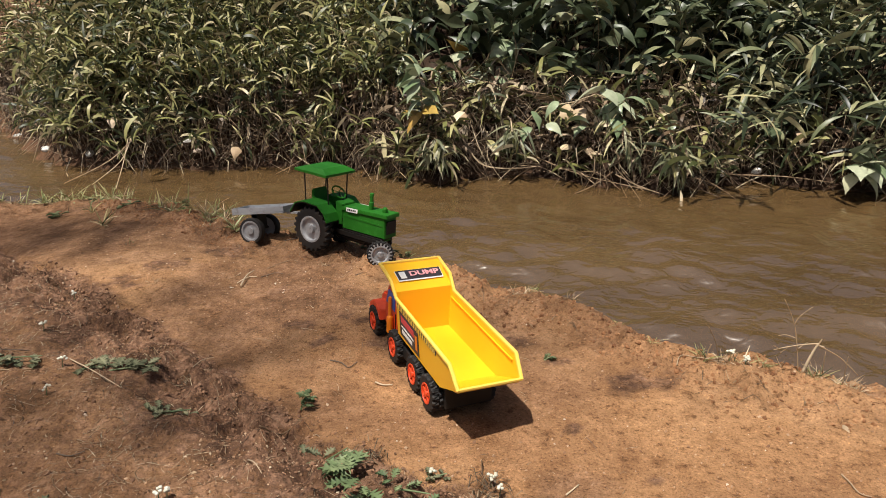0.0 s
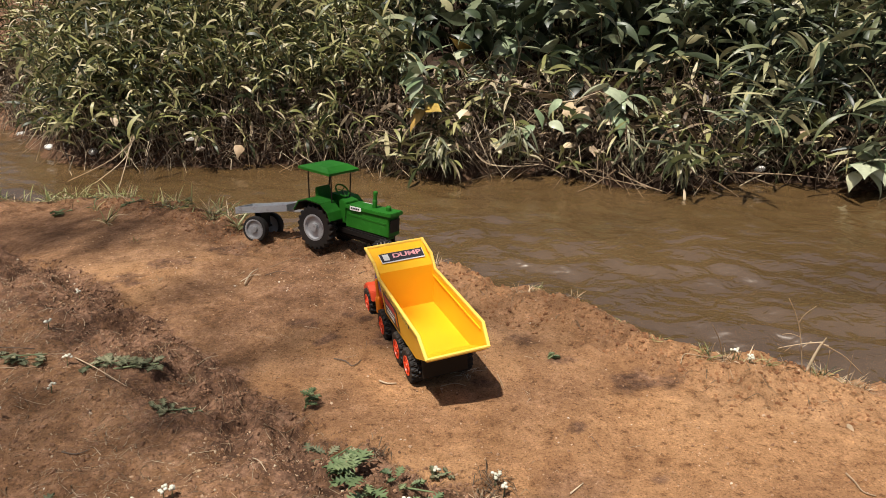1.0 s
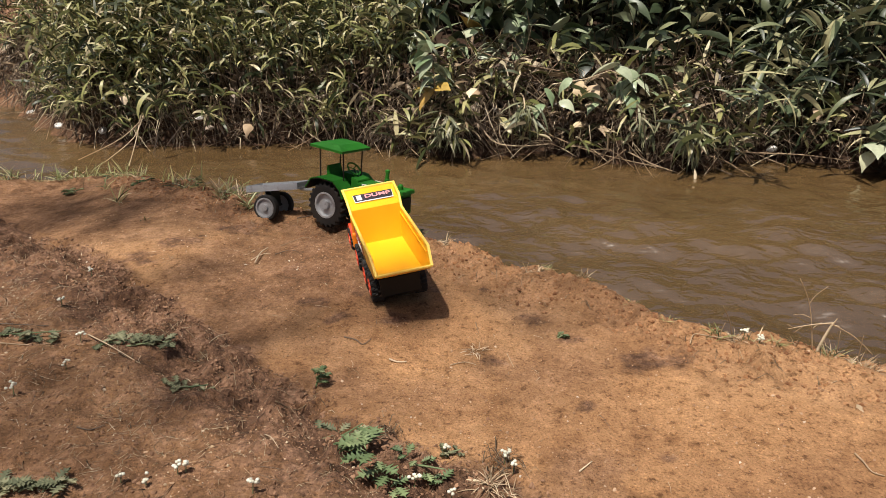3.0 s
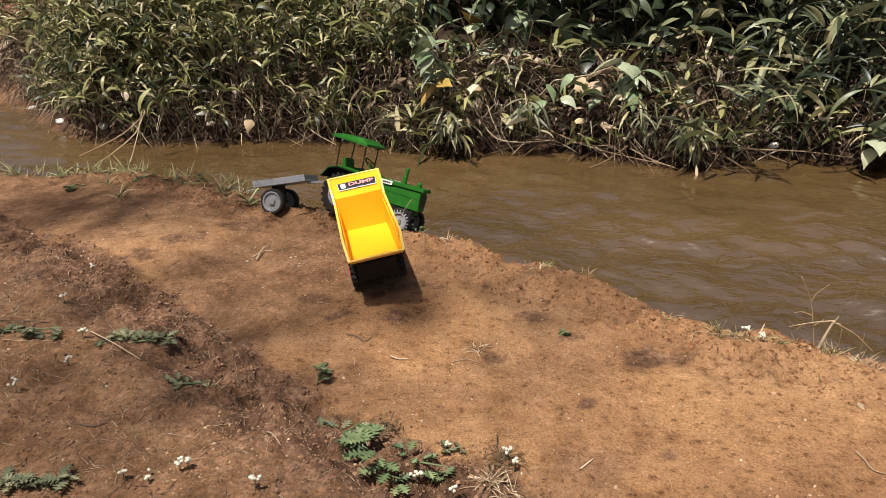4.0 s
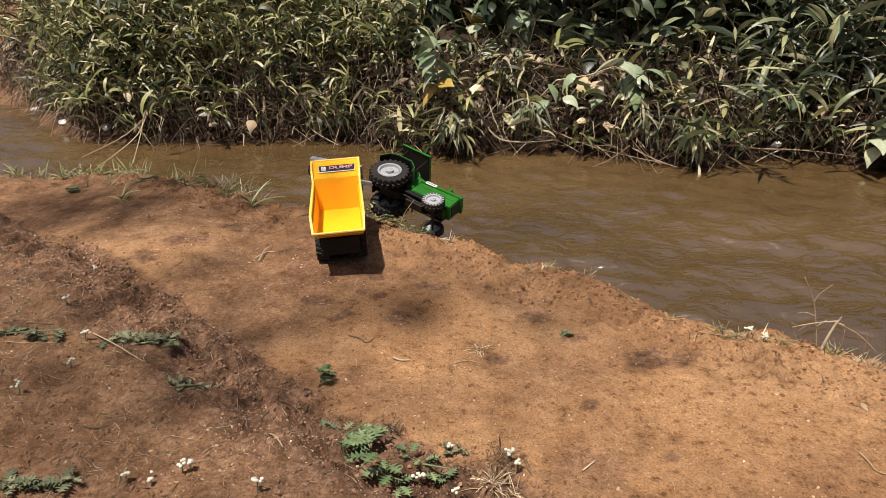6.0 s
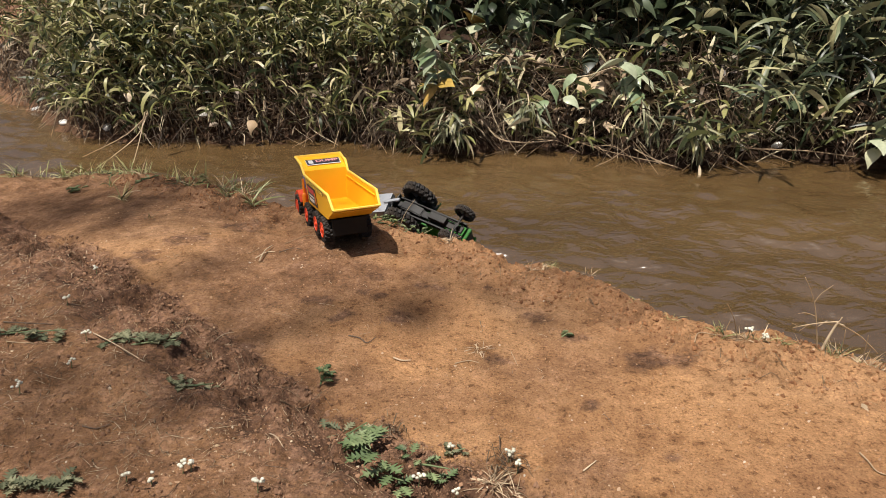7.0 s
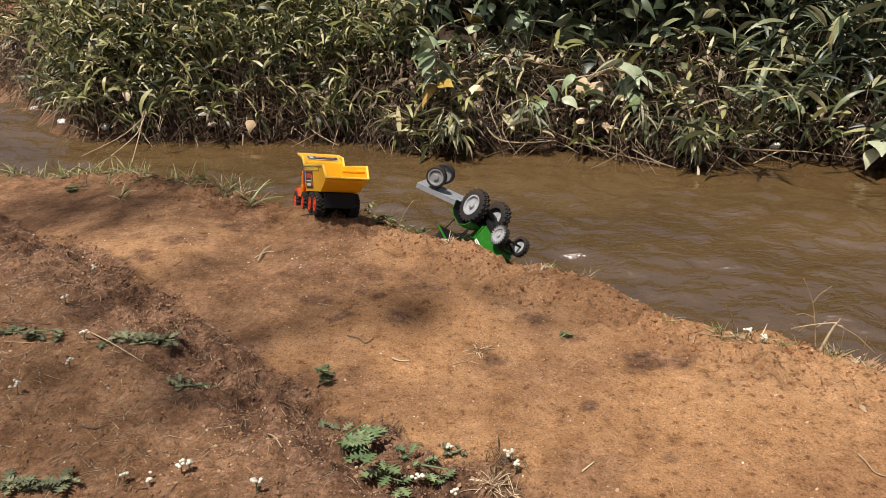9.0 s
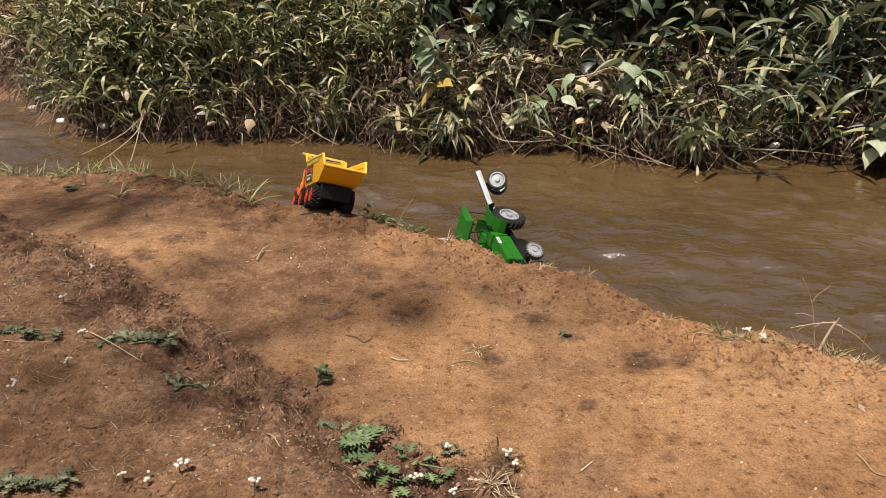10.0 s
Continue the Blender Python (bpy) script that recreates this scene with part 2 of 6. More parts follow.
def add_tube(bm, points, radii, sides=6):
    rings = []
    pts = [Vector(p) for p in points]
    for i, p in enumerate(pts):
        d = (pts[min(i + 1, len(pts) - 1)] - pts[max(i - 1, 0)]).normalized()
        a = d.cross(Vector((0.13, 0.21, 0.97)))
        if a.length < 0.1:
            a = d.cross(Vector((1, 0, 0)))
        a.normalize()
        c = d.cross(a)
        r = radii[i] if isinstance(radii, (list, tuple)) else radii
        rings.append([bm.verts.new(p + r * (math.cos(k * math.tau / sides) * a + math.sin(k * math.tau / sides) * c)) for k in range(sides)])
    for r0, r1 in zip(rings, rings[1:]):
        for k in range(sides):
            bm.faces.new((r0[k], r0[(k + 1) % sides], r1[(k + 1) % sides], r1[k]))
    bm.faces.new(rings[0][::-1])
    bm.faces.new(rings[-1])


def tube(points, radii, sides=8):
    bm = bmesh.new()
    add_tube(bm, points, radii, sides)
    return bm


def add_lathe(bm, profile, sides=32, closed=False):
    """A profile of (radius, y) turned about the y axis."""
    rings = [[bm.verts.new((r * math.cos(k * math.tau / sides), y, r * math.sin(k * math.tau / sides))) for k in range(sides)] for r, y in profile]
    pairs = list(zip(rings, rings[1:])) + ([(rings[-1], rings[0])] if closed else [])
    for a, b in pairs:
        for k in range(sides):
            bm.faces.new((a[k], a[(k + 1) % sides], b[(k + 1) % sides], b[k]))
    if not closed:
        bm.faces.new(rings[0])
        bm.faces.new(rings[-1][::-1])


def lathe(profile, sides=32, closed=False):
    bm = bmesh.new()
    add_lathe(bm, profile, sides, closed)
    return bm


def moved(ob, x, y, z, rx=0, ry=0, rz=0):
    ob.matrix_basis = pose(x, y, z, rx, ry, rz)
    return ob


def step(e0, e1, x):
    t = np.clip((x - e0) / (e1 - e0), 0, 1)
    return t * t * (3 - 2 * t)


# ---- ground and stream ----
WATER_Z = -0.36


def hash2(ix, iy, seed):
    h = np.sin(ix * 127.1 + iy * 311.7 + seed * 74.7) * 43758.5453
    return h - np.floor(h)


def lumps(x, y, size, seed):
    """Smooth random relief, -1 to 1, of the given size in metres."""
    u, v = np.asarray(x) / size, np.asarray(y) / size
    iu, iv = np.floor(u), np.floor(v)
    fu, fv = u - iu, v - iv
    fu, fv = fu * fu * (3 - 2 * fu), fv * fv * (3 - 2 * fv)
    a, b = hash2(iu, iv, seed), hash2(iu + 1, iv, seed)
    c, d = hash2(iu, iv + 1, seed), hash2(iu + 1, iv + 1, seed)
    return 2 * ((a * (1 - fu) + b * fu) * (1 - fv) + (c * (1 - fu) + d * fu) * fv) - 1


CREST_X = [-40, -6.0, -3.0, -2.0, -1.62, -1.2, -0.88, -0.62, -0.45, -0.3, -0.17, -0.05, 0.09, 0.2, 0.37, 0.5, 0.62, 0.74, 0.87, 0.95, 1.06, 1.6, 3.0, 8, 40]
CREST_Y = [3.4, 3.5, 3.5, 3.42, 3.42, 3.1, 2.80, 2.62, 2.57, 2.50, 2.38, 2.26, 2.19, 2.05, 2.0, 1.86, 1.725, 1.63, 1.60, 1.58, 1.52, 1.27, 0.8, 0.2, 0]
SHORE_X = [-40, -8, -5.2, -4.4, -3.4, -2.8, -2.4, -1.6, -0.77, 0.06, 0.66, 1.48, 2.2, 2.76, 4.5, 8, 40]
SHORE_Y = [9.6, 9.2, 8.2, 7.2, 6.2, 5.4, 5.2, 5.15, 5.2, 4.78, 4.95, 4.45, 4.75, 4.4, 4.2, 4.0, 4.0]


def crest_y(x):
    return np.interp(x, CREST_X, CREST_Y)


def shore_y(x):
    return np.interp(x, SHORE_X, SHORE_Y)


def verge(x, y):
    """How far inside the rough loam beside the trodden path a place lies, in metres."""
    edge = np.interp(x, [-3, -1.77, -1.34, -1.08, -0.91, -0.65, -0.53, -0.42, -0.28, -0.15, -0.02, 0.12, 0.4, 1.2], [3.2, 2.76, 2.33, 2.09, 1.93, 1.70, 1.59, 1.47, 1.35, 1.24, 1.16, 1.07, 0.9, 0.4])
    return (edge - y) * 0.8


def ground_z(x, y):
    x, y = np.asarray(x, float), np.asarray(y, float)
    s = y - crest_y(x)
    z = -0.024 + 0.034 * step(1.45, 2.3, y) + 0.012 * lumps(x, y, 0.55, 3) * step(0.0, 0.4, np.abs(x + 0.25)) + 0.005 * lumps(x, y, 0.16, 5) + 0.0022 * lumps(x, y, 0.05, 7)
    z = z - 0.11 * step(-0.9, -2.0, x)
    v = verge(x, y)
    z = z + 0.055 * step(-0.03, 0.28, v) + step(-0.05, 0.06, v) * (0.009 * lumps(x, y, 0.07, 9) + 0.006 * lumps(x, y, 0.03, 10))
    band = step(-0.05, 0.02, v) * (1 - step(0.12, 0.3, v))
    z = z + band * (0.026 * lumps(x, y, 0.065, 11) + 0.018 * lumps(x, y, 0.026, 12))
    rough = step(-0.34, -0.14, s) * (1 - step(0.2, 0.4, s))
    z = z + rough * (0.018 * lumps(x, y, 0.08, 13) + 0.015 * lumps(x, y, 0.03, 14))
    z = z - 0.02 * step(-0.12, 0.06, s) - 0.10 * step(-0.02, 0.3, s) - 0.36 * step(0.12, 0.85, s)
    t = y - shore_y(x)
    far = -0.36 + 0.14 * t * (t < 0) + (t > 0) * (0.16 * step(0, 0.3, t) + 0.42 * np.minimum(t, 3.0) + 0.05 * lumps(x, y, 0.5, 17))
    return np.where(t > -1.2, np.where(t > -0.6, np.maximum(far, -0.5), np.minimum(z, -0.44)), z)


def spread(lo, hi, fine, out_lo, out_hi, growth=1.25):
    core = list(np.arange(lo, hi, fine))
    d, v = fine, hi
    while v < out_hi:
        core.append(v)
        d *= growth
        v += d
    core.append(out_hi)
    d, v, low = fine, lo - fine, []
    while v > out_lo:
        low.append(v)
        d *= growth
        v -= d
    low.append(out_lo)
    return np.array(low[::-1] + core)


def sheet(name, xs, ys, height, mat, smooth=True):
    gx, gy = np.meshgrid(xs, ys)
    co = np.stack([gx, gy, height(gx, gy)], -1).reshape(-1, 3)
    nx, ny = len(xs), len(ys)
    i = (np.arange(ny - 1)[:, None] * nx + np.arange(nx - 1)[None, :]).reshape(-1)
    faces = np.stack([i, i + 1, i + nx + 1, i + nx], 1)
    me = bpy.data.meshes.new(name)
    me.from_pydata(co.tolist(), [], faces.tolist())
    me.materials.append(mat)
    if smooth:
        me.polygons.foreach_set("use_smooth", [True] * len(me.polygons))
    return new(name, me), gx, gy


gy_lines = np.concatenate([spread(0.85, 3.4, 0.008, -80, 3.4)[:-1], np.arange(3.4, 9, 0.06), np.geomspace(9.1, 90, 22)])
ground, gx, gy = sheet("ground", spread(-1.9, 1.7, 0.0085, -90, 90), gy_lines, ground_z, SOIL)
tagged(ground, "reddish-brown trodden earth bank sloping into the stream", "ground", kind="structure")
loam = ground.data.attributes.new("loam", 'FLOAT', 'POINT')
v = verge(gx, gy) + 0.04 * lumps(gx, gy, 0.12, 21) + 0.02 * lumps(gx, gy, 0.04, 22)
s = gy - crest_y(gx) + 0.05 * lumps(gx, gy, 0.1, 23)
loam_shade = np.maximum(1.05 * step(-0.06, 0.03, v) * (1 - 0.4 * step(0.16, 0.34, v)), 0.45 * step(-0.36, -0.17, s + 0.09 * lumps(gx, gy, 0.15, 51)) * (0.5 + 0.5 * step(-0.3, 0.4, lumps(gx, gy, 0.07, 52))) * step(1.2, 0.5, gx))
loam_shade = np.maximum(loam_shade, step(-0.4, 0.1, gy - shore_y(gx)))
# left crest: moist darker soil, with tree shade painted in as well
loam_shade = np.maximum(loam_shade, 0.65 * step(-0.35, -1.0, gx + 0.2 * lumps(gx, gy, 0.25, 28)) * step(1.9, 2.5, gy + 0.15 * lumps(gx, gy, 0.2, 29)))
loam_shade = np.maximum(loam_shade, 0.5 * step(0.35, 0.75, lumps(gx, gy, 0.28, 24)) * step(0.0, 0.6, lumps(gx, gy, 0.06, 25) + 0.3))
# uneven round spots of darker earth: x, y, radius
DARK_SPOTS = [(-0.232, 1.871, 0.050), (-0.190, 1.847, 0.035), (-0.072, 1.908, 0.040), (-0.023, 1.890, 0.030), (0.319, 1.324, 0.035), (0.440, 1.150, 0.022), (0.487, 1.523, 0.100), (0.551, 1.508, 0.070), (-0.127, 1.731, 0.060), (-0.278, 1.728, 0.050), (0.124, 1.901, 0.030), (0.237, 1.735, 0.060), (-0.853, 2.246, 0.100), (-0.703, 2.387, 0.120), (-0.950, 2.104, 0.080), (-0.353, 1.818, 0.070), (0.132, 1.535, 0.050), (-0.208, 1.964, 0.050), (0.324, 1.615, 0.050), (-0.459, 2.043, 0.060)]
for sx, sy, sr in DARK_SPOTS:
    loam_shade = np.maximum(loam_shade, 0.85 * (1 - step(0.35, 1.0, np.hypot(gx - sx, (gy - sy) * 1.2) / sr + 0.35 * lumps(gx, gy, 0.03, 45) + 0.2 * lumps(gx, gy, 0.012, 46))))
# darker earth patches over the mid path, with tree shade painted into them
loam_shade = np.maximum(loam_shade, 0.62 * step(-0.45, 0.55, lumps(gx, gy, 0.33, 47) + 0.4 * lumps(gx, gy, 0.1, 48)) * step(1.1, 1.6, gy) * step(0.8, 0.0, gx))
loam.data.foreach_set("value", loam_shade.reshape(-1).astype(np.float32))


def ripple(x, y):
    u, v = x * 0.9 + y * 0.35, y * 1.1 - x * 0.3
    w, q = x * 0.75 - y * 0.5, y * 0.95 + x * 0.55
    r = 0.021 * lumps(u * 0.85, v, 0.18, 31) + 0.017 * lumps(w * 0.85, q, 0.105, 34) + 0.008 * lumps(u * 0.8, q, 0.065, 32) + 0.004 * lumps(x * 0.5, y, 0.5, 33)
    calm = 0.35 + 0.65 * step(0.2, 1.6, shore_y(x) - y)
    return WATER_Z + r * calm * step(10, 6, np.abs(x)) * step(9, 7, y)


water, wx, wy = sheet("water", spread(-5.5, 4.5, 0.022, -80, 60), np.concatenate([np.arange(1.2, 7, 0.022), np.arange(7, 10.2, 0.2)]), ripple, WATER)
tagged(water, "muddy brown flowing stream water with small ripples", "water", kind="structure")
chop = water.data.attributes.new("chop", 'FLOAT', 'POINT')
chop.data.foreach_set("value", (0.3 + 0.7 * step(0.3, 1.7, shore_y(wx) - wy)).reshape(-1).astype(np.float32))
# shade between the far bank's plants, painted into the ground colour
plant_shade = ground.data.attributes.new("plant_shade", 'FLOAT', 'POINT')
plant_shade.data.foreach_set("value", (0.9 * step(-0.28, 0.05, gy - shore_y(gx) + 0.15 * lumps(gx, gy, 0.3, 27)) * np.where(gx < -0.9, 0.8 + 0.2 * step(0.35, 0.9, gy - shore_y(gx)), 1.0) * step(-3.9, -3.2, gx)).reshape(-1).astype(np.float32))


# ---- toy dump truck: forward is +x, wheels stand on z = 0 ----
def toy_wheel(parent, x, y, side, r, width, tyre_mat, rim_mat, lugs, rim_r, spokes, tyre_label, rim_label, teeth=0):
    """A wheel as a part: its axle lies along y, its outer face looks to side * y."""
    hub = width / 2
    sides = max(lugs, 9) * 4
    across = [(-1.0, 0.90), (-0.96, 0.965), (-0.72, 1.0), (-0.08, 1.0), (0.08, 1.0), (0.72, 1.0), (0.96, 0.965), (1.0, 0.90)]
    bm = bmesh.new()
    rings = [[bm.verts.new((rim_r * math.cos(k * math.tau / sides), -hub * 0.98, rim_r * math.sin(k * math.tau / sides))) for k in range(sides)]]
    for yy, rr in across:
        ring = []
        for k in range(sides):
            shift = 2 if yy > 0 else 0
            high = lugs > 0 and abs(yy) > 0.05 and abs(yy) < 0.99 and (k + shift + (1 if abs(yy) > 0.5 else 0)) % 4 < 2
            q = r * rr * (1.06 if high else (0.955 if lugs else 1.0))
            ring.append(bm.verts.new((q * math.cos(k * math.tau / sides), yy * hub, q * math.sin(k * math.tau / sides))))
        rings.append(ring)
    rings.append([bm.verts.new((rim_r * math.cos(k * math.tau / sides), hub * 0.98, rim_r * math.sin(k * math.tau / sides))) for k in range(sides)])
    for ra, rb in list(zip(rings, rings[1:])) + [(rings[-1], rings[0])]:
        for k in range(sides):
            bm.faces.new((ra[k], ra[(k + 1) % sides], rb[(k + 1) % sides], rb[k]))
    wheel = part("wheel", bm, tyre_mat, parent, tyre_label)
    wheel.matrix_basis = pose(x, y, 0)
    o = side * hub
    rim = lathe([(rim_r * 0.99, o * 0.15), (rim_r * 1.0, o * 1.06), (rim_r * 0.86, o * 1.06), (rim_r * 0.78, o * 0.55), (rim_r * 0.34, o * 0.6), (rim_r * 0.3, o * 1.12), (rim_r * 0.12, o * 1.15)], 28)
    for k in range(spokes):
        a = k * math.tau / spokes
        b2 = box(-rim_r * 0.13, rim_r * 0.13, min(o * 0.5, o * 1.0), max(o * 0.5, o * 1.0), rim_r * 0.25, rim_r * 0.9)
        bmesh.ops.transform(b2, matrix=Matrix.Rotation(a, 4, 'Y'), verts=b2.verts)
        tmp = bpy.data.meshes.new("spoke")
        b2.to_mesh(tmp)
        b2.free()
        rim.from_mesh(tmp)
        bpy.data.meshes.remove(tmp)
    for k in range(teeth):
        a = k * math.tau / teeth
        tooth = box(-r * 0.055, r * 0.055, min(o * 0.98, o * 1.05), max(o * 0.98, o * 1.05), rim_r * 0.97, r * 0.95)
        bmesh.ops.transform(tooth, matrix=Matrix.Rotation(a, 4, 'Y'), verts=tooth.verts)
        tmp = bpy.data.meshes.new("tooth")
        tooth.to_mesh(tmp)
        tooth.free()
        rim.from_mesh(tmp)
        bpy.data.meshes.remove(tmp)
    part("rim", rim, rim_mat, wheel, rim_label)
    return wheel


def panel_mesh(quads, thick):
    """Joined plates of one thickness."""
    bm = bmesh.new()
    seen = {}
    for q in quads:
        vs = []
        for p in q:
            k = tuple(round(c, 5) for c in p)
            if k not in seen:
                seen[k] = bm.verts.new(p)
            vs.append(seen[k])
        bm.faces.new(vs)
    bmesh.ops.recalc_face_normals(bm, faces=bm.faces)
    bmesh.ops.solidify(bm, geom=list(bm.faces), thickness=thick)
    return bm


def bar_along(points, size):
    """A square bar along a polyline that lies about in an x, z plane."""
    bm = bmesh.new()
    for a, b in zip(points, points[1:]):
        a, b = Vector(a), Vector(b)
        d = (b - a).normalized()
        side = Vector((0, 1, 0))
        if abs(d.y) > 0.9:
            side = Vector((1, 0, 0))
        up = d.cross(side).normalized()
        side = up.cross(d).normalized()
        h = size / 2
        r = []
        for p in (a - d * h * 0.6, b + d * h * 0.6):
            r.append([bm.verts.new(p + side * h * i + up * h * j) for i, j in ((-1, -1), (1, -1), (1, 1), (-1, 1))])
        for k in range(4):
            bm.faces.new((r[0][k], r[0][(k + 1) % 4], r[1][(k + 1) % 4], r[1][k]))
        bm.faces.new(r[0][::-1])
        bm.faces.new(r[1])
    bmesh.ops.bevel(bm, geom=list(bm.edges), offset=size * 0.18, segments=1, affect='EDGES')
    return bm


def flat_sticker(name, parent, corners, mat, lift, label=""):
    """A thin plate on four corners, lifted off along its normal."""
    c = [Vector(p) for p in corners]
    nrm = (c[1] - c[0]).cross(c[3] - c[0]).normalized()
    bm = bmesh.new()
    a = [bm.verts.new(p + nrm * lift) for p in c]
    b = [bm.verts.new(p + nrm * (lift + 0.0006)) for p in c]
    bm.faces.new(a[::-1])
    bm.faces.new(b)
    for k in range(4):
        bm.faces.new((a[k], a[(k + 1) % 4], b[(k + 1) % 4], b[k]))
    return part(name, bm, mat, parent, label)


def between(c, u0, u1, v0, v1):
    """A smaller quad inside the quad c."""
    c = [Vector(p) for p in c]
    f = lambda u, v: (c[0] * (1 - u) + c[1] * u) * (1 - v) + (c[3] * (1 - u) + c[2] * u) * v
    return [f(u0, v0), f(u1, v0), f(u1, v1), f(u0, v1)]


def dump_truck():
    t = empty("toy_dump_truck")
    tagged(t, "large yellow plastic toy dump truck with red wheels and stickers", "toy truck")
    # the tipping bed
    zf, wf, wr = 0.090, 0.066, 0.074
    floor_f, floor_b = 0.105, -0.165
    S, U, L = (0.103, 0.184), (-0.230, 0.177), (-0.268, 0.136)
    Vz, Vx = (0.112, 0.196), (0.214, 0.229)
    quads = [[(floor_f, -wf, zf), (floor_b, -wf, zf), (floor_b, wf, zf), (floor_f, wf, zf)],
             [(floor_b, -wf, zf), (L[0], -0.070, L[1]), (L[0], 0.070, L[1]), (floor_b, wf, zf)],
             [(floor_f, -wf, zf), (floor_f, wf, zf), (Vz[0], wr - 0.002, Vz[1]), (Vz[0], -wr + 0.002, Vz[1])],
             [(Vz[0], -wr + 0.002, Vz[1]), (Vz[0], wr - 0.002, Vz[1]), (Vx[0], 0.079, Vx[1]), (Vx[0], -0.079, Vx[1])]]
    for s in (-1, 1):
        quads += [[(floor_f, s * wf, zf), (floor_b, s * wf, zf), (U[0], s * wr, U[1]), (S[0], s * wr, S[1])],
                  [(floor_b, s * wf, zf), (L[0], s * 0.070, L[1]), (U[0], s * wr, U[1])],
                  [(floor_f, s * wf, zf), (S[0], s * wr, S[1]), (Vz[0], s * (wr - 0.002), Vz[1])],
                  [(Vz[0], s * (wr - 0.002), Vz[1]), (S[0], s * wr, S[1]), (S[0] + 0.035, s * 0.077, 0.215), (Vx[0], s * 0.079, Vx[1])]]
    bed = part("bed", panel_mesh(quads, 0.003), YELLOW, t, "open yellow tipping bed")
    for s in (-1, 1):
        pts = [(Vx[0] + 0.004, s * 0.080, Vx[1] + 0.002), (S[0] + 0.035, s * 0.079, 0.217), (S[0], s * 0.0765, S[1]), (U[0], s * 0.0765, U[1]), (L[0], s * 0.0725, L[1])]
        part("rim", bar_along(pts, 0.0075), RIM_YELLOW, bed, "pale yellow rolled edge")
        inner = [(S[0] + 0.002, s * 0.0705, S[1] - 0.017), (U[0] + 0.004, s * 0.0705, U[1] - 0.017)]
        part("ledge", bar_along(inner, 0.004), YELLOW, bed)
    part("front_edge", bar_along([(Vx[0] + 0.004, -0.082, Vx[1] + 0.002), (Vx[0] + 0.004, 0.082, Vx[1] + 0.002)], 0.008), RIM_YELLOW, bed, "pale yellow front edge")
    part("tail_edge", bar_along([(L[0], -0.073, L[1]), (L[0], 0.073, L[1])], 0.006), RIM_YELLOW, bed, "pale yellow tail lip")
    part("tail_panel", panel_mesh([[(floor_b + 0.004, -0.060, zf - 0.004), (floor_b + 0.004, 0.060, zf - 0.004), (L[0] + 0.006, 0.070, L[1] - 0.010), (L[0] + 0.006, -0.070, L[1] - 0.010)]], 0.003), YELLOW, bed)
    # front visor sticker with its word
    vis = [(Vz[0], wr - 0.006, Vz[1]), (Vz[0], -wr + 0.006, Vz[1]), (Vx[0], -0.075, Vx[1]), (Vx[0], 0.075, Vx[1])]
    st = flat_sticker("visor_sticker", bed, between(vis, 0.11, 0.95, 0.30, 0.68), WHITE, 0.0032, "dark sticker with pale pink lettering")
    flat_sticker("dark_field", st, between(vis, 0.12, 0.94, 0.34, 0.67), DARK_PRINT, 0.0040)
    flat_sticker("badge", st, between(vis, 0.17, 0.28, 0.38, 0.62), LITTER_WHITE, 0.0048)
    cu = bpy.data.curves.new("lettering", 'FONT')
    cu.body, cu.size, cu.extrude, cu.align_x, cu.align_y = "DUMP", 0.024, 0.0003, 'CENTER', 'CENTER'
    cu.offset = 0.0007
    word = new("lettering", cu)
    word.data.materials.append(PALE_PRINT)
    word.parent = st
    q = between(vis, 0.62, 0.62, 0.50, 0.50)[0]
    ax = (Vector(vis[1]) - Vector(vis[0])).normalized()
    ay = (Vector(vis[3]) - Vector(vis[0])).normalized()
    az = ax.cross(ay).normalized()
    ay = az.cross(ax)
    word.matrix_basis = Matrix.Translation(q + az * 0.0066) @ Matrix((ax, ay, az)).transposed().to_4x4() @ Matrix.Diagonal((1.2, 1.0, 1, 1))
    # side stickers
    for s in (-1, 1):
        side = [(floor_f, s * wf, zf), (floor_b, s * wf, zf), (U[0] + 0.065, s * wr, U[1]), (S[0], s * wr, S[1])]
        if s < 0:
            side = [side[1], side[0], side[3], side[2]]
        lift = 0.0036
        c = (lambda u0, u1, v0, v1: between(side, u0, u1, v0, v1)) if s > 0 else (lambda u0, u1, v0, v1: between(side, 1 - u1, 1 - u0, v0, v1))
        big = flat_sticker("side_sticker", bed, c(0.08, 0.56, 0.08, 0.76), DARK_PRINT, lift, "dark sticker with red and white print")
        flat_sticker("print_bar", big, c(0.13, 0.46, 0.50, 0.68), PINK_PRINT, lift + 0.0008)
        flat_sticker("print_bar", big, c(0.13, 0.44, 0.36, 0.41), WHITE, lift + 0.0008)
        flat_sticker("print_bar", big, c(0.14, 0.40, 0.18, 0.29), WHITE, lift + 0.0008)
        flat_sticker("print_bar", big, c(0.48, 0.53, 0.2, 0.62), ORANGE, lift + 0.0008)
        hz = flat_sticker("hazard_strip", bed, c(0.02, 0.97, 0.80, 0.95), DARK_PRINT, lift, "black and yellow hazard stripes")
        for k in range(22):
            u = 0.03 + k * 0.043
            flat_sticker("stripe", hz, c(u, u + 0.02, 0.805, 0.945), RIM_YELLOW, lift + 0.0008)
    # chassis and cab
    ch = part("chassis", box(-0.150, 0.300, -0.030, 0.030, 0.036, 0.062, 0.003), BLACK, t)
    part("subframe", prism([(-0.170, 0.060), (-0.150, 0.086), (0.108, 0.086), (0.118, 0.060)], -0.052, 0.052, 0.002), BLACK, ch)
    part("rear_panel", box(-0.172, -0.160, -0.056, 0.056, 0.030, 0.084, 0.003), BLACK, ch)
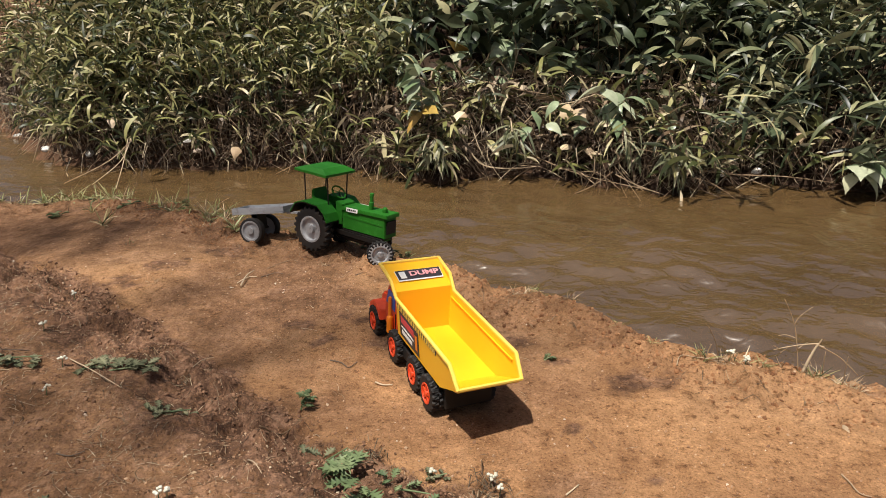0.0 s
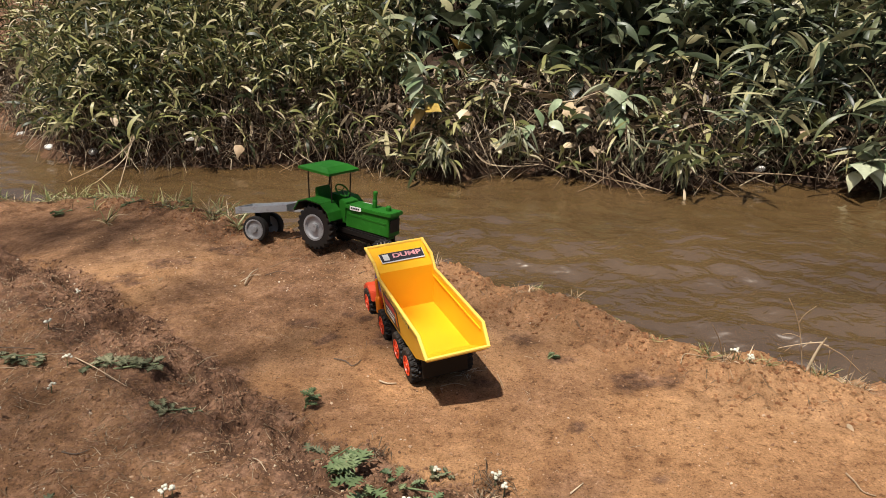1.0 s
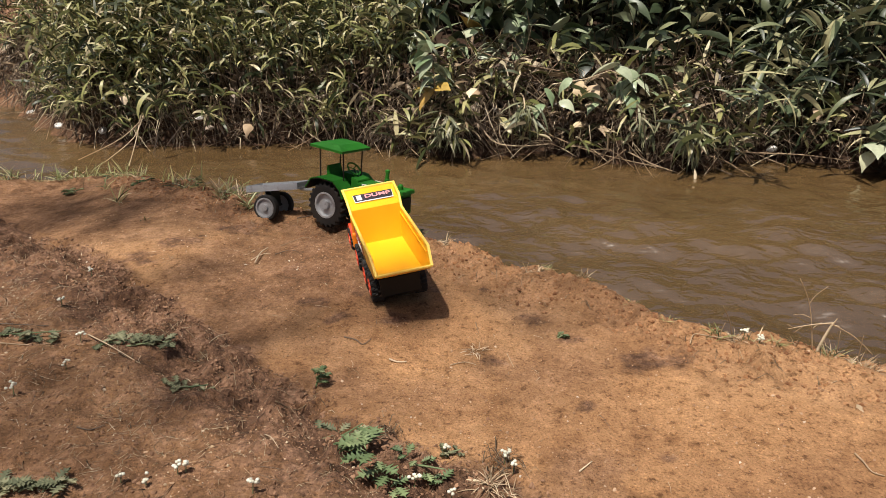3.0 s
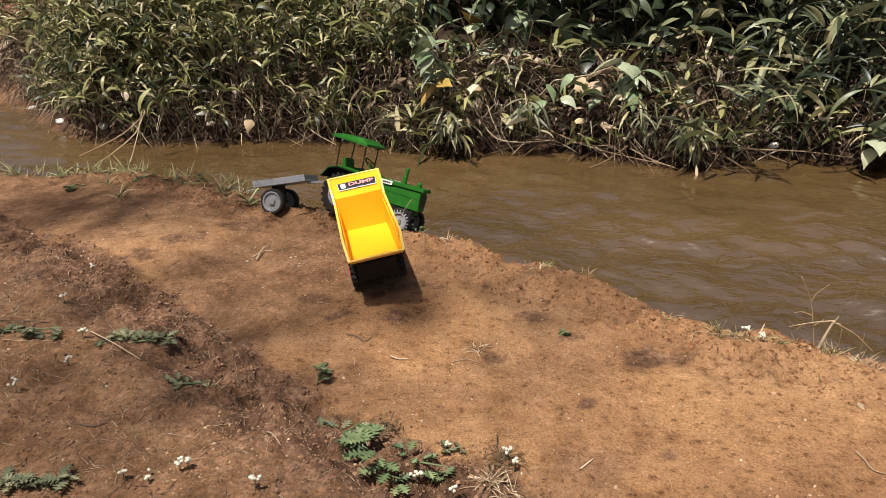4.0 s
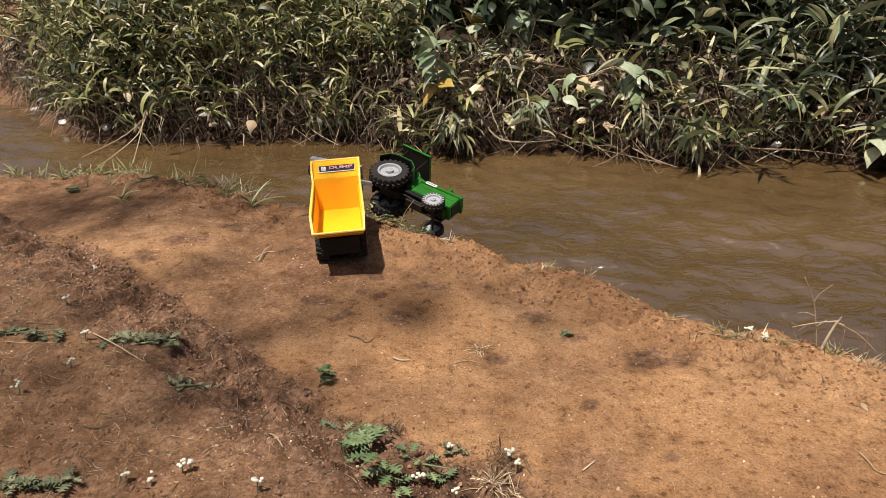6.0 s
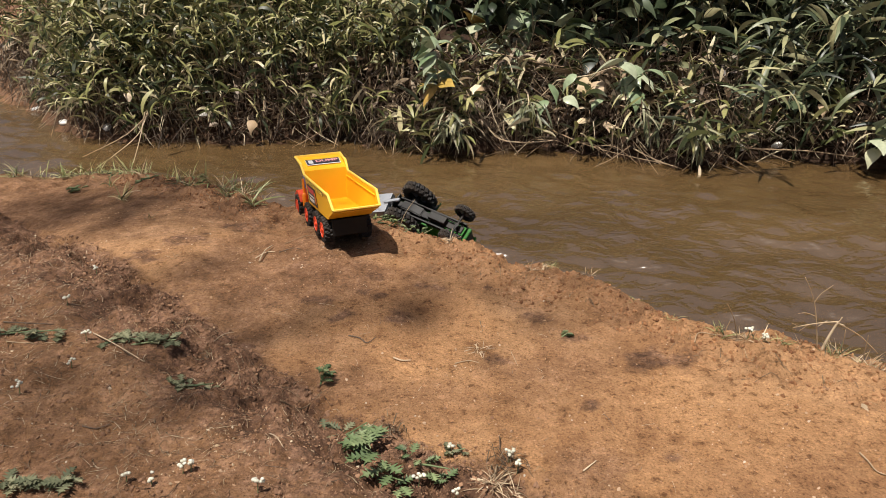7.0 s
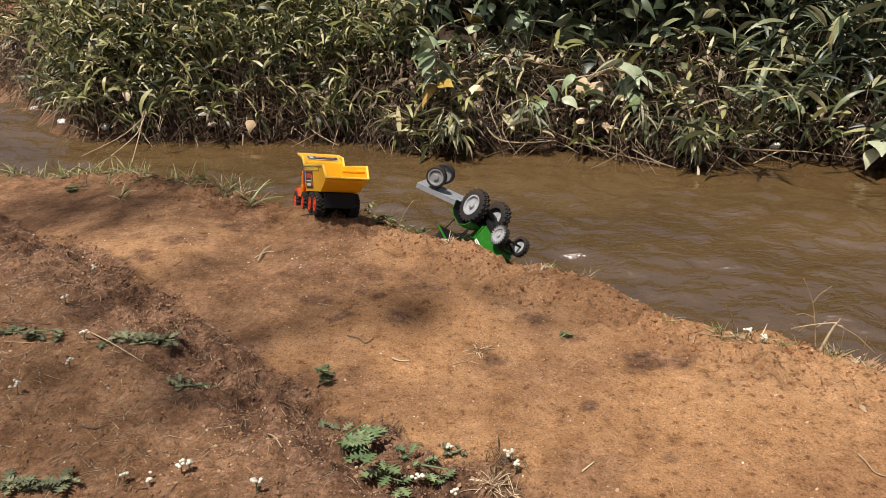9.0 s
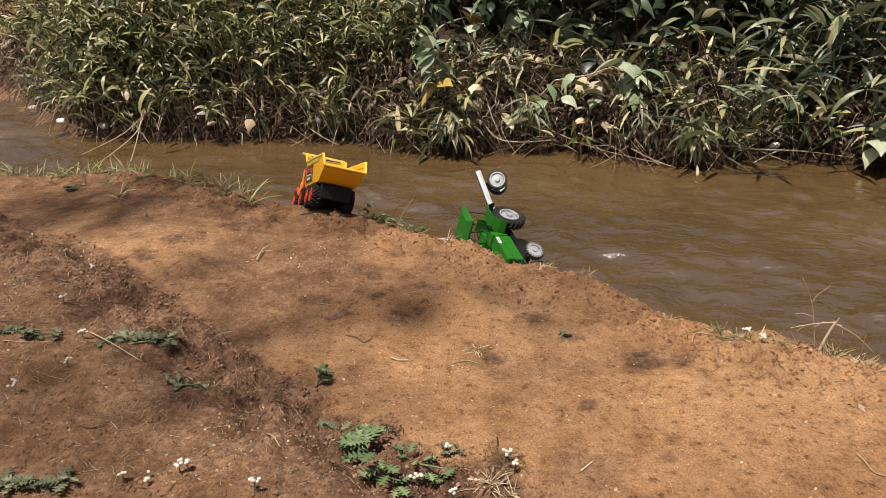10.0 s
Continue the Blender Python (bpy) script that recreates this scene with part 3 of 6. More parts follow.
    part("side_tank", box(0.03, 0.09, 0.036, 0.064, 0.030, 0.060, 0.006), BLACK, ch)
    part("side_tank", box(0.03, 0.09, -0.064, -0.036, 0.030, 0.060, 0.006), BLACK, ch)
    part("front_bumper", box(0.318, 0.334, -0.070, 0.070, 0.026, 0.050, 0.005), BLACK, ch)
    cab = part("cab", prism([(0.128, 0.060), (0.128, 0.176), (0.142, 0.184), (0.205, 0.182), (0.232, 0.128), (0.232, 0.060)], -0.062, 0.062, 0.005), RED, t, "red cab")
    for s in (-1, 1):
        y0, y1 = (0.0615, 0.0635) if s > 0 else (-0.0635, -0.0615)
        part("side_window", prism([(0.150, 0.124), (0.150, 0.170), (0.200, 0.168), (0.218, 0.128)], y0, y1), BLUE, cab, "blue tinted side window")
        part("door_seam", box(0.143, 0.146, y0, y1 + 0.0004 * s, 0.070, 0.120), BLACK, cab)
        stack = lathe([(0.0085, 0), (0.0085, 0.038), (0.0075, 0.043), (0.0045, 0.047), (0.0045, 0.094), (0.003, 0.097)], 16)
        bmesh.ops.transform(stack, matrix=Matrix.Translation((0.165, s * 0.071, 0.064)) @ Matrix.Rotation(radians(90), 4, 'X'), verts=stack.verts)
        part("exhaust_stack", stack, ORANGE, t, "orange exhaust stack")
        part("front_fender", prism([(0.238, 0.062), (0.250, 0.088), (0.275, 0.098), (0.305, 0.096), (0.330, 0.080), (0.336, 0.062), (0.326, 0.062), (0.318, 0.074), (0.298, 0.086), (0.276, 0.087), (0.258, 0.078), (0.248, 0.062)], min(s * 0.036, s * 0.074), max(s * 0.036, s * 0.074), 0.002), RED, t)
        part("headlight", box(0.330, 0.336, min(s * 0.042, s * 0.060), max(s * 0.042, s * 0.060), 0.066, 0.080, 0.002), WHITE, t, "white headlight")
    part("windscreen", panel_mesh([[(0.2085, -0.052, 0.176), (0.2085, 0.052, 0.176), (0.2325, 0.054, 0.132), (0.2325, -0.054, 0.132)]], 0.002), BLUE, cab, "blue tinted windscreen")
    part("bonnet", prism([(0.228, 0.060), (0.228, 0.126), (0.260, 0.126), (0.318, 0.112), (0.330, 0.100), (0.330, 0.060)], -0.040, 0.040, 0.006), RED, t, "red bonnet")
    part("grille", box(0.329, 0.334, -0.030, 0.030, 0.062, 0.098, 0.002), BLACK, t)
    wheels = []
    for x in (0.288, 0.126, -0.018, -0.109):
        part("axle", tube([(x, -0.06, 0.041), (x, 0.06, 0.041)], 0.005, 8), BLACK, ch)
        for s in (-1, 1):
            w = toy_wheel(t, x, s * 0.061, s, 0.041, 0.034, TYRE, RED, 18, 0.025, 5, "black ribbed tyre", "red five-spoke rim")
            w.matrix_basis = pose(x, s * 0.061, 0.041)
            wheels.append(w)
    return t, wheels


truck, truck_wheels = dump_truck()


# ---- toy tractor: forward is +x, rear axle at x = 0, wheels stand on z = 0 ----
def tractor_and_trailer():
    t = empty("toy_tractor")
    tagged(t, "green handmade metal toy tractor with a flat canopy", "toy tractor")
    frame_part = part("chassis", box(-0.060, 0.255, -0.015, 0.015, 0.068, 0.088, 0.003), BLACK, t)
    part("gearbox", prism([(-0.040, 0.056), (-0.040, 0.112), (0.050, 0.118), (0.062, 0.100), (0.062, 0.062), (0.020, 0.052)], -0.019, 0.019, 0.004), BLACK, frame_part)
    for s in (-1, 1):
        part("side_rail", box(-0.070, 0.258, min(s * 0.026, s * 0.033), max(s * 0.026, s * 0.033), 0.066, 0.082, 0.001), BLACK, frame_part)
        part("axle_housing", box(-0.014, 0.014, min(s * 0.020, s * 0.054), max(s * 0.020, s * 0.054), 0.062, 0.086, 0.004), BLACK, frame_part)
    part("tie_rod", tube([(-0.050, -0.026, 0.062), (0.060, -0.024, 0.058), (0.225, -0.012, 0.056)], 0.003, 6), BLACK, frame_part)
    part("rear_plate", box(-0.074, -0.068, -0.036, 0.036, 0.050, 0.100, 0.001), BLACK, frame_part)
    part("sump", box(0.100, 0.180, -0.016, 0.016, 0.045, 0.064, 0.003), BLACK, frame_part)
    part("hood_lining", box(0.094, 0.262, -0.0305, 0.0305, 0.083, 0.0885, 0.001), BLACK, frame_part, "black underside of the hood")
    for x in (0.105, 0.150, 0.195, 0.240):
        part("cross_member", box(x - 0.004, x + 0.004, -0.034, 0.034, 0.074, 0.0825, 0.001), BLACK, frame_part)
    hood = part("hood", prism([(0.092, 0.090), (0.092, 0.153), (0.270, 0.162), (0.276, 0.092)], -0.031, 0.031, 0.002), GREEN, t)
    part("hood_cap", prism([(0.086, 0.153), (0.088, 0.166), (0.280, 0.174), (0.282, 0.161)], -0.036, 0.036, 0.002), GREEN, hood)
    for s in (-1, 1):
        y = s * 0.0362
        c = [(0.112, y, 0.1535), (0.160, y, 0.1555), (0.160, y, 0.1695), (0.112, y, 0.1675)]
        if s > 0:
            c = [c[1], c[0], c[3], c[2]]
        pl = flat_sticker("name_plate", hood, c, WHITE, 0.0004, "white plate with dark printed marks")
        for k in range(5):
            flat_sticker("print_mark", pl, between(c, 0.1 + k * 0.16, 0.21 + k * 0.16, 0.28, 0.72), DARK_PRINT, 0.0013)
        part("trim_strip", box(0.10, 0.262, min(s * 0.0312, s * 0.0325), max(s * 0.0312, s * 0.0325), 0.132, 0.138), GREEN, hood)
    part("grille", box(0.2730, 0.2770, -0.024, 0.024, 0.106, 0.150, 0.001), BLACK, hood)
    ex = lathe([(0.0085, 0), (0.0085, 0.026), (0.0065, 0.028), (0.0065, 0.046), (0.0078, 0.047), (0.0078, 0.056), (0.004, 0.058)], 14)
    bmesh.ops.transform(ex, matrix=Matrix.Translation((0.188, 0, 0.169)) @ Matrix.Rotation(radians(90), 4, 'X'), verts=ex.verts)
    part("exhaust_pipe", ex, GREEN, t)
    rc = lathe([(0.009, 0), (0.009, 0.012), (0.007, 0.016), (0.003, 0.018)], 14)
    bmesh.ops.transform(rc, matrix=Matrix.Translation((0.246, 0, 0.172)) @ Matrix.Rotation(radians(90), 4, 'X'), verts=rc.verts)
    part("filler_cap", rc, GREEN, t)
    # seat, dashboard, wheel
    seat = part("seat", prism([(-0.045, 0.126), (-0.052, 0.196), (-0.042, 0.200), (-0.028, 0.150), (0.015, 0.146), (0.015, 0.126)], -0.034, 0.034, 0.003), GREEN, t)
    part("dashboard", prism([(0.062, 0.100), (0.060, 0.178), (0.092, 0.172), (0.092, 0.100)], -0.033, 0.033, 0.002), GREEN, t)
    part("steering_column", tube([(0.068, 0, 0.172), (0.045, 0, 0.198)], 0.003, 8), BLACK, t)
    sw = lathe([(0.024, -0.002), (0.028, -0.002), (0.028, 0.002), (0.024, 0.002)], 20, True)
    for a in (0, 2.1, 4.2):
        add_tube(sw, [(0, 0, 0), (0.025 * math.cos(a), 0, 0.025 * math.sin(a))], 0.0016, 5)
    bmesh.ops.transform(sw, matrix=Matrix.Translation((0.044, 0, 0.200)) @ Matrix.Rotation(radians(40), 4, 'Y') @ Matrix.Rotation(radians(90), 4, 'X'), verts=sw.verts)
    part("steering_wheel", sw, GREEN, t)
    # fenders, posts, canopy
    for s in (-1, 1):
        arc = [(-0.088, 0.122), (-0.066, 0.158), (-0.030, 0.170), (0.034, 0.168), (0.068, 0.142), (0.080, 0.116)]
        quads = [[(x0, s * 0.034, z0), (x0, s * 0.098, z0), (x1, s * 0.098, z1), (x1, s * 0.034, z1)] for (x0, z0), (x1, z1) in zip(arc, arc[1:])]
        fender = part("fender", panel_mesh(quads, 0.003), GREEN, t)
        part("fender_wall", panel_mesh([[(x0, s * 0.034, z0), (x1, s * 0.034, z1), (x1, s * 0.034, 0.100), (x0, s * 0.034, 0.100)] for (x0, z0), (x1, z1) in zip(arc, arc[1:])], 0.002), GREEN, fender)
        part("fender_liner", panel_mesh([[(x0, s * 0.0375, z0 - 0.005), (x0, s * 0.097, z0 - 0.005), (x1, s * 0.097, z1 - 0.005), (x1, s * 0.0375, z1 - 0.005)] for (x0, z0), (x1, z1) in zip(arc, arc[1:])], 0.002), BLACK, fender, "black underside")
        part("fender_lining", panel_mesh([[(x0, s * 0.0372, z0 - 0.007), (x1, s * 0.0372, z1 - 0.007), (x1, s * 0.0372, 0.098), (x0, s * 0.0372, 0.098)] for (x0, z0), (x1, z1) in zip(arc, arc[1:])], 0.002), BLACK, fender, "black inner wall")
        part("rear_post", tube([(-0.060, s * 0.050, 0.158), (-0.066, s * 0.056, 0.272)], 0.0024, 8), BLACK, t, "thin black post")
        part("front_post", tube([(0.040, s * 0.046, 0.160), (0.034, s * 0.052, 0.272)], 0.0024, 8), BLACK, t, "thin black post")
    top = [[(-0.062, -0.055, 0.281), (0.018, -0.055, 0.282), (0.018, 0.055, 0.282), (-0.062, 0.055, 0.281)]]
    edge_in = [(-0.062, -0.055, 0.281), (0.018, -0.055, 0.282), (0.018, 0.055, 0.282), (-0.062, 0.055, 0.281)]
    edge_out = [(-0.092, -0.076, 0.270), (0.050, -0.076, 0.268), (0.050, 0.076, 0.268), (-0.092, 0.076, 0.270)]
    skirt = [(x, y, z - 0.008) for x, y, z in edge_out]
    for k in range(4):
        j = (k + 1) % 4
        top.append([edge_in[k], edge_in[j], edge_out[j], edge_out[k]])
        top.append([edge_out[k], edge_out[j], skirt[j], skirt[k]])
    part("canopy", panel_mesh(top, 0.0022), GREEN, t, "flat green canopy with bent edges")
    part("canopy_lining", panel_mesh([[(-0.088, -0.072, 0.2655), (0.046, -0.072, 0.2640), (0.046, 0.072, 0.2640), (-0.088, 0.072, 0.2655)]], 0.002), BLACK, t, "black underside of the canopy")
    part("floor_plate", box(-0.058, 0.094, -0.032, 0.032, 0.119, 0.124, 0.001), BLACK, t)
    part("rear_axle", tube([(0, -0.07, 0.074), (0, 0.07, 0.074)], 0.007, 10), BLACK, t)
    for s in (-1, 1):
        w = toy_wheel(t, 0, s * 0.070, s, 0.074, 0.038, TYRE, SILVER, 22, 0.046, 0, "black tyre with deep lugs", "silver dished rim")
        w.matrix_basis = pose(0, s * 0.070, 0.074)
    # the steered front axle
    ax = part("front_axle", tube([(0, -0.066, 0), (0, 0.066, 0)], 0.005, 8), BLACK, t, "steered front axle")
    part("pivot_post", tube([(0, 0, -0.004), (0, 0, 0.030)], 0.008, 10), BLACK, ax)
    ax.matrix_basis = pose(0.233, 0, 0.047)
    for s in (-1, 1):
        w = toy_wheel(ax, 0, s * 0.064, s, 0.042, 0.024, TYRE, SILVER, 18, 0.031, 0, "small black lugged tyre", "silver dished rim with painted teeth", 20)
        w.matrix_basis = pose(0, s * 0.064, 0)
    part("steering_arm", box(0.175, 0.262, -0.020, 0.020, 0.076, 0.082, 0.001), GREEN, t)
    part("drawbar", box(-0.115, -0.055, -0.010, 0.010, 0.078, 0.088, 0.002), BLACK, t)
    # trailer: origin at its hitch eye
    r = empty("toy_trailer")
    tagged(r, "grey sheet-metal two-wheeled toy trailer hitched behind the tractor", "toy trailer")
    tray = part("tray", box(-0.265, -0.052, -0.056, 0.056, 0.014, 0.020, 0.001), GREY, r)
    for s in (-1, 1):
        part("side_wall", box(-0.265, -0.052, min(s * 0.053, s * 0.056), max(s * 0.053, s * 0.056), 0.0205, 0.038, 0.0008), GREY, r)
    part("tail_wall", box(-0.2645, -0.2615, -0.0525, 0.0525, 0.0205, 0.038, 0.0008), GREY, r)
    part("front_wall", box(-0.0555, -0.0525, -0.0525, 0.0525, 0.0205, 0.038, 0.0008), GREY, r)
    part("tow_bar", prism([(-0.07, 0.006), (-0.07, 0.014), (0.004, 0.010), (0.004, 0.002)], -0.008, 0.008, 0.001), GREY, r)
    part("axle", tube([(-0.190, -0.05, -0.045), (-0.190, 0.05, -0.045)], 0.005, 8), BLACK, r)
    for x in (-0.20, -0.18):
        part("axle_bracket", box(x - 0.002, x + 0.002, -0.03, 0.03, -0.045, 0.014), BLACK, r)
    for s in (-1, 1):
        w = toy_wheel(r, -0.190, s * 0.048, s, 0.047, 0.026, TYRE, DULL_SILVER, 0, 0.037, 0, "thin smooth black tyre", "worn silver dished rim")
        w.matrix_basis = pose(-0.190, s * 0.052, -0.045)
    return t, ax, r


tractor, front_axle, trailer = tractor_and_trailer()


# ---- plants ----
def leaf_arrays(base, azim, elev, length, width, droop, roll, profile, fold=0.0):
    """Vertices and faces of many leaves at once: each bends down along its length."""
    ts = np.linspace(0, 1, len(profile))
    n = len(base)
    pos = np.array(base, float)
    hx = np.stack([np.cos(azim), np.sin(azim), np.zeros(n)], 1)
    perp = np.stack([-np.sin(azim), np.cos(azim), np.zeros(n)], 1)
    verts = []
    for i, t in enumerate(ts):
        e = elev - droop * t
        way = hx * np.cos(e)[:, None] + np.array([0, 0, 1.0]) * np.sin(e)[:, None]
        if i:
            pos = pos + way * (length / (len(ts) - 1))[:, None]
        nrm = np.cross(way, perp)
        side = perp * np.cos(roll)[:, None] + nrm * np.sin(roll)[:, None]
        out = np.cross(side, way)
        w = (width * profile[i] / 2)[:, None]
        verts += [pos - side * w, pos + out * (-fold) * w, pos + side * w] if fold else [pos - side * w, pos + side * w]
    k = 3 if fold else 2
    m = len(ts)
    v = np.stack(verts, 1)
    faces = []
    for i in range(m - 1):
        for j in range(k - 1):
            a = i * k + j
            faces.append((a, a + 1, a + k + 1, a + k))
    f = np.array(faces)[None] + (np.arange(n) * k * m)[:, None, None]
    return v.reshape(-1, 3), f.reshape(-1, 4)


def cloud(name, sets, mat, parent=None, label=""):
    vs, fs, off = [], [], 0
    for v, f in sets:
        vs.append(v)
        fs.append(f + off)
        off += len(v)
    me = bpy.data.meshes.new(name)
    me.from_pydata(np.concatenate(vs).tolist(), [], np.concatenate(fs).tolist())
    me.materials.append(mat)
    me.polygons.foreach_set("use_smooth", [True] * len(me.polygons))
    ob = new(name, me)
    if parent:
        ob.parent = parent
    if label:
        ob["label"] = label
    return ob


def stalk_arrays(p0, p1, p2, r):
    """Thin three-sided stalks through three points each."""
    n = len(p0)
    vs = []
    for p, k in ((p0, 1.0), (p1, 0.8), (p2, 0.35)):
        for a in (0, 2.094, 4.189):
            vs.append(p + np.stack([np.cos(a) * r * k, np.sin(a) * r * k, 0 * r], 1))
    v = np.stack(vs, 1)
    faces = [(i * 3 + j, i * 3 + (j + 1) % 3, i * 3 + 3 + (j + 1) % 3, i * 3 + 3 + j) for i in range(2) for j in range(3)]
    f = np.array(faces)[None] + (np.arange(n) * 9)[:, None, None]
    return v.reshape(-1, 3), f.reshape(-1, 4)


rng = np.random.default_rng(5)
GRASSY = (0.3, 0.85, 1.0, 0.88, 0.55, 0.04)
LANCE = (0.16, 0.7, 1.0, 0.92, 0.68, 0.36, 0.03)
HEART = (0.25, 0.8, 1.0, 0.95, 0.78, 0.55, 0.3, 0.12, 0.01)
OVATE = (0.08, 0.55, 0.88, 1.0, 0.92, 0.7, 0.42, 0.18, 0.02)


def thicket(n, x0, x1, depth, height, leaves, length, width, lean, stem_r, keep, droop=(0.25, 1.5)):
    """Stems with leaves along them over a stretch of the far bank; gives leaf and stalk arrays."""
    x = rng.uniform(x0, x1, n * 3)
    t = depth[0] + (depth[1] - depth[0]) * rng.random(n * 3) ** 1.25
    y = shore_y(x) + t
    ok = keep(x, t) > rng.random(n * 3)
    x, y, t = x[ok][:n], y[ok][:n], t[ok][:n]
    n = len(x)
    z = ground_z(x, y)
    h = rng.uniform(*height, n) * (0.75 + 0.25 * step(0, 0.5, t))
    az = rng.uniform(0, math.tau, n)
    ln = rng.uniform(0.1, 0.5, n)
    front = 1 - step(0.0, 0.7, t)
    dx, dy = ln * np.cos(az), ln * np.sin(az) - lean * (0.35 + front)
    p0 = np.stack([x, y, z - 0.01], 1)
    p1 = p0 + np.stack([dx * h * 0.4, dy * h * 0.4, h * 0.62], 1)
    p2 = p0 + np.stack([dx * h * 1.1, dy * h * 1.1, h * (0.98 - 0.35 * front * rng.random(n))], 1)
    stalks = stalk_arrays(p0, p1, p2, rng.uniform(0.6, 1.3, n) * stem_r)
    m = rng.integers(leaves[0], leaves[1], n)
    idx = np.repeat(np.arange(n), m)
    k = len(idx)
    u = 0.12 + 0.88 * rng.random(k) ** 0.7
    a, b, c = p0[idx], p1[idx], p2[idx]
    base = np.where((u < 0.5)[:, None], a + (b - a) * (u * 2)[:, None], b + (c - b) * (u * 2 - 1)[:, None])
    L = rng.uniform(*length, k) * (0.7 + 0.5 * rng.random(k))
    lv = (base, rng.uniform(0, math.tau, k), rng.uniform(-0.25, 1.35, k), L, L * rng.uniform(*width, k), rng.uniform(*droop, k), rng.normal(0, 0.9, k))
    return lv, stalks, u


clear = lambda x, t: np.ones_like(x)
# olive grass with bamboo-like blades
lv, st, u = thicket(3000, -6.5, 0.1, (0.03, 3.0), (0.28, 0.64), (8, 13), (0.10, 0.18), (0.10, 0.155), 0.5, 0.0036,
                    lambda x, t: (0.12 + 0.88 * step(-3.75, -3.25, x + 0.3 * lumps(x, t, 0.4, 82))) * (1 - step(-0.7, 0.05, x)) * (0.25 + 0.75 * step(-0.35, 0.25, lumps(x, t * 1.5, 0.42, 81))) * (0.34 + 0.66 * step(0.12, 0.5, t)), (0.2, 2.2))
grass = cloud("bank_grass", [leaf_arrays(*lv, GRASSY)], GRASS_LEAF)
tagged(grass, "dense olive-green bladed grass overhanging the far bank", "grass", kind="stuff")
tagged(cloud("grass_stalk", [st], DRY), "thin brown stalks under the far bank's grass", "stalks", kind="stuff")
# shaded mixed weeds in the middle
lv, st, u = thicket(560, -0.5, 3.0, (0.4, 3.6), (0.3, 0.75), (6, 11), (0.13, 0.24), (0.24, 0.42), 0.35, 0.004,
                    lambda x, t: 0.08 + 0.92 * step(0.75, 1.2, t + 0.35 * step(1.4, 2.0, x) - 0.45 * step(0.75, 0.3, np.abs(x - 0.5))))
tagged(cloud("bank_weeds", [leaf_arrays(*lv, OVATE, 0.25)], BLADE_LEAF), "dark mixed broad-leaved weeds on the far bank", "weeds", kind="stuff")
tagged(cloud("weed_stalk", [st], DARK_DRY), "brown weed stalks on the far bank", "stalks", kind="stuff")
# sparse blades and trailing stems at the middle's edge
lv, st, u = thicket(150, -0.4, 2.6, (0.0, 0.8), (0.12, 0.4), (4, 8), (0.12, 0.22), (0.11, 0.17), 0.9, 0.003, clear)
tagged(cloud("edge_grass", [leaf_arrays(*lv, GRASSY)], GRASS_LEAF), "trailing grass blades along the far waterline", "grass", kind="stuff")
tagged(cloud("edge_stalk", [st], DRY), "thin trailing stalks along the far waterline", "stalks", kind="stuff")
# tall weeds that lean out and shade the hollow below them
lv, st, u = thicket(95, 0.3, 2.5, (0.9, 1.8), (0.45, 0.8), (8, 14), (0.16, 0.28), (0.24, 0.42), 1.4, 0.004, clear)
tagged(cloud("leaning_weeds", [leaf_arrays(*lv, OVATE, 0.25)], BROAD_LEAF), "tall broad-leaved weeds leaning out over the hollow", "weeds", kind="stuff")
tagged(cloud("leaning_stalk", [st], DARK_DRY), "stalks of the leaning weeds", "stalks", kind="stuff")
# dark lance-leaved stand
lv, st, u = thicket(1050, 1.6, 7.5, (0.05, 3.6), (0.4, 0.9), (9, 14), (0.17, 0.30), (0.085, 0.13), 0.5, 0.004,
                    lambda x, t: step(1.5, 2.3, x))
tagged(cloud("lance_leaf_stand", [leaf_arrays(*lv, LANCE, 0.2)], BLADE_LEAF), "tall dark green lance-leaved plants on the far bank", "plants", kind="stuff")
tagged(cloud("stand_stalk", [st], DARK_DRY), "stalks of the lance-leaved plants", "stalks", kind="stuff")
# dead stalks and dry blades low on the bank
n = 4200
x = np.where(rng.random(n) < 0.6, rng.uniform(-4.5, 3.2, n), np.where(rng.random(n) < 0.6, rng.uniform(-4.2, -0.3, n), rng.uniform(-0.4, 2.4, n)))
t = rng.uniform(-0.10, 0.9, n) * (0.35 + 0.65 * rng.random(n))
p0 = np.stack([x, shore_y(x) + t, ground_z(x, shore_y(x) + t) + rng.uniform(0.0, 0.30, n)], 1)
d = np.stack([rng.normal(0, 0.17, n), -np.abs(rng.normal(0.10, 0.08, n)), rng.normal(-0.08, 0.14, n)], 1)
mid = p0 + d * 0.5 + np.stack([rng.normal(0, 0.02, n), rng.normal(0, 0.02, n), rng.uniform(0.0, 0.06, n)], 1)
end = p0 + d
end[:, 2] = np.maximum(end[:, 2], WATER_Z - 0.01)
tagged(cloud("dead_stalk", [stalk_arrays(p0, mid, end, rng.uniform(0.0022, 0.0062, n))], DRY_MIX), "tangled dead brown stalks hanging at the waterline", "dead stalks", kind="stuff")
n = 5200
x = rng.uniform(-4.5, 3.3, n)
t = 0.03 + 0.8 * rng.random(n) ** 1.6
y = shore_y(x) + t
base = np.stack([x, y, np.maximum(ground_z(x, y), WATER_Z) + rng.uniform(0.0, 0.24, n)], 1)
L = rng.uniform(0.08, 0.22, n) * (0.45 + 0.55 * step(0.0, 0.3, t))
tagged(cloud("dry_blade", [leaf_arrays(base, rng.uniform(0, math.tau, n), rng.uniform(-0.9, 0.6, n), L, L * rng.uniform(0.12, 0.28, n), rng.uniform(0.3, 1.6, n), rng.normal(0, 0.8, n), GRASSY)], DRY_MIX), "withered brown blades under the grass", "dry leaves", kind="stuff")


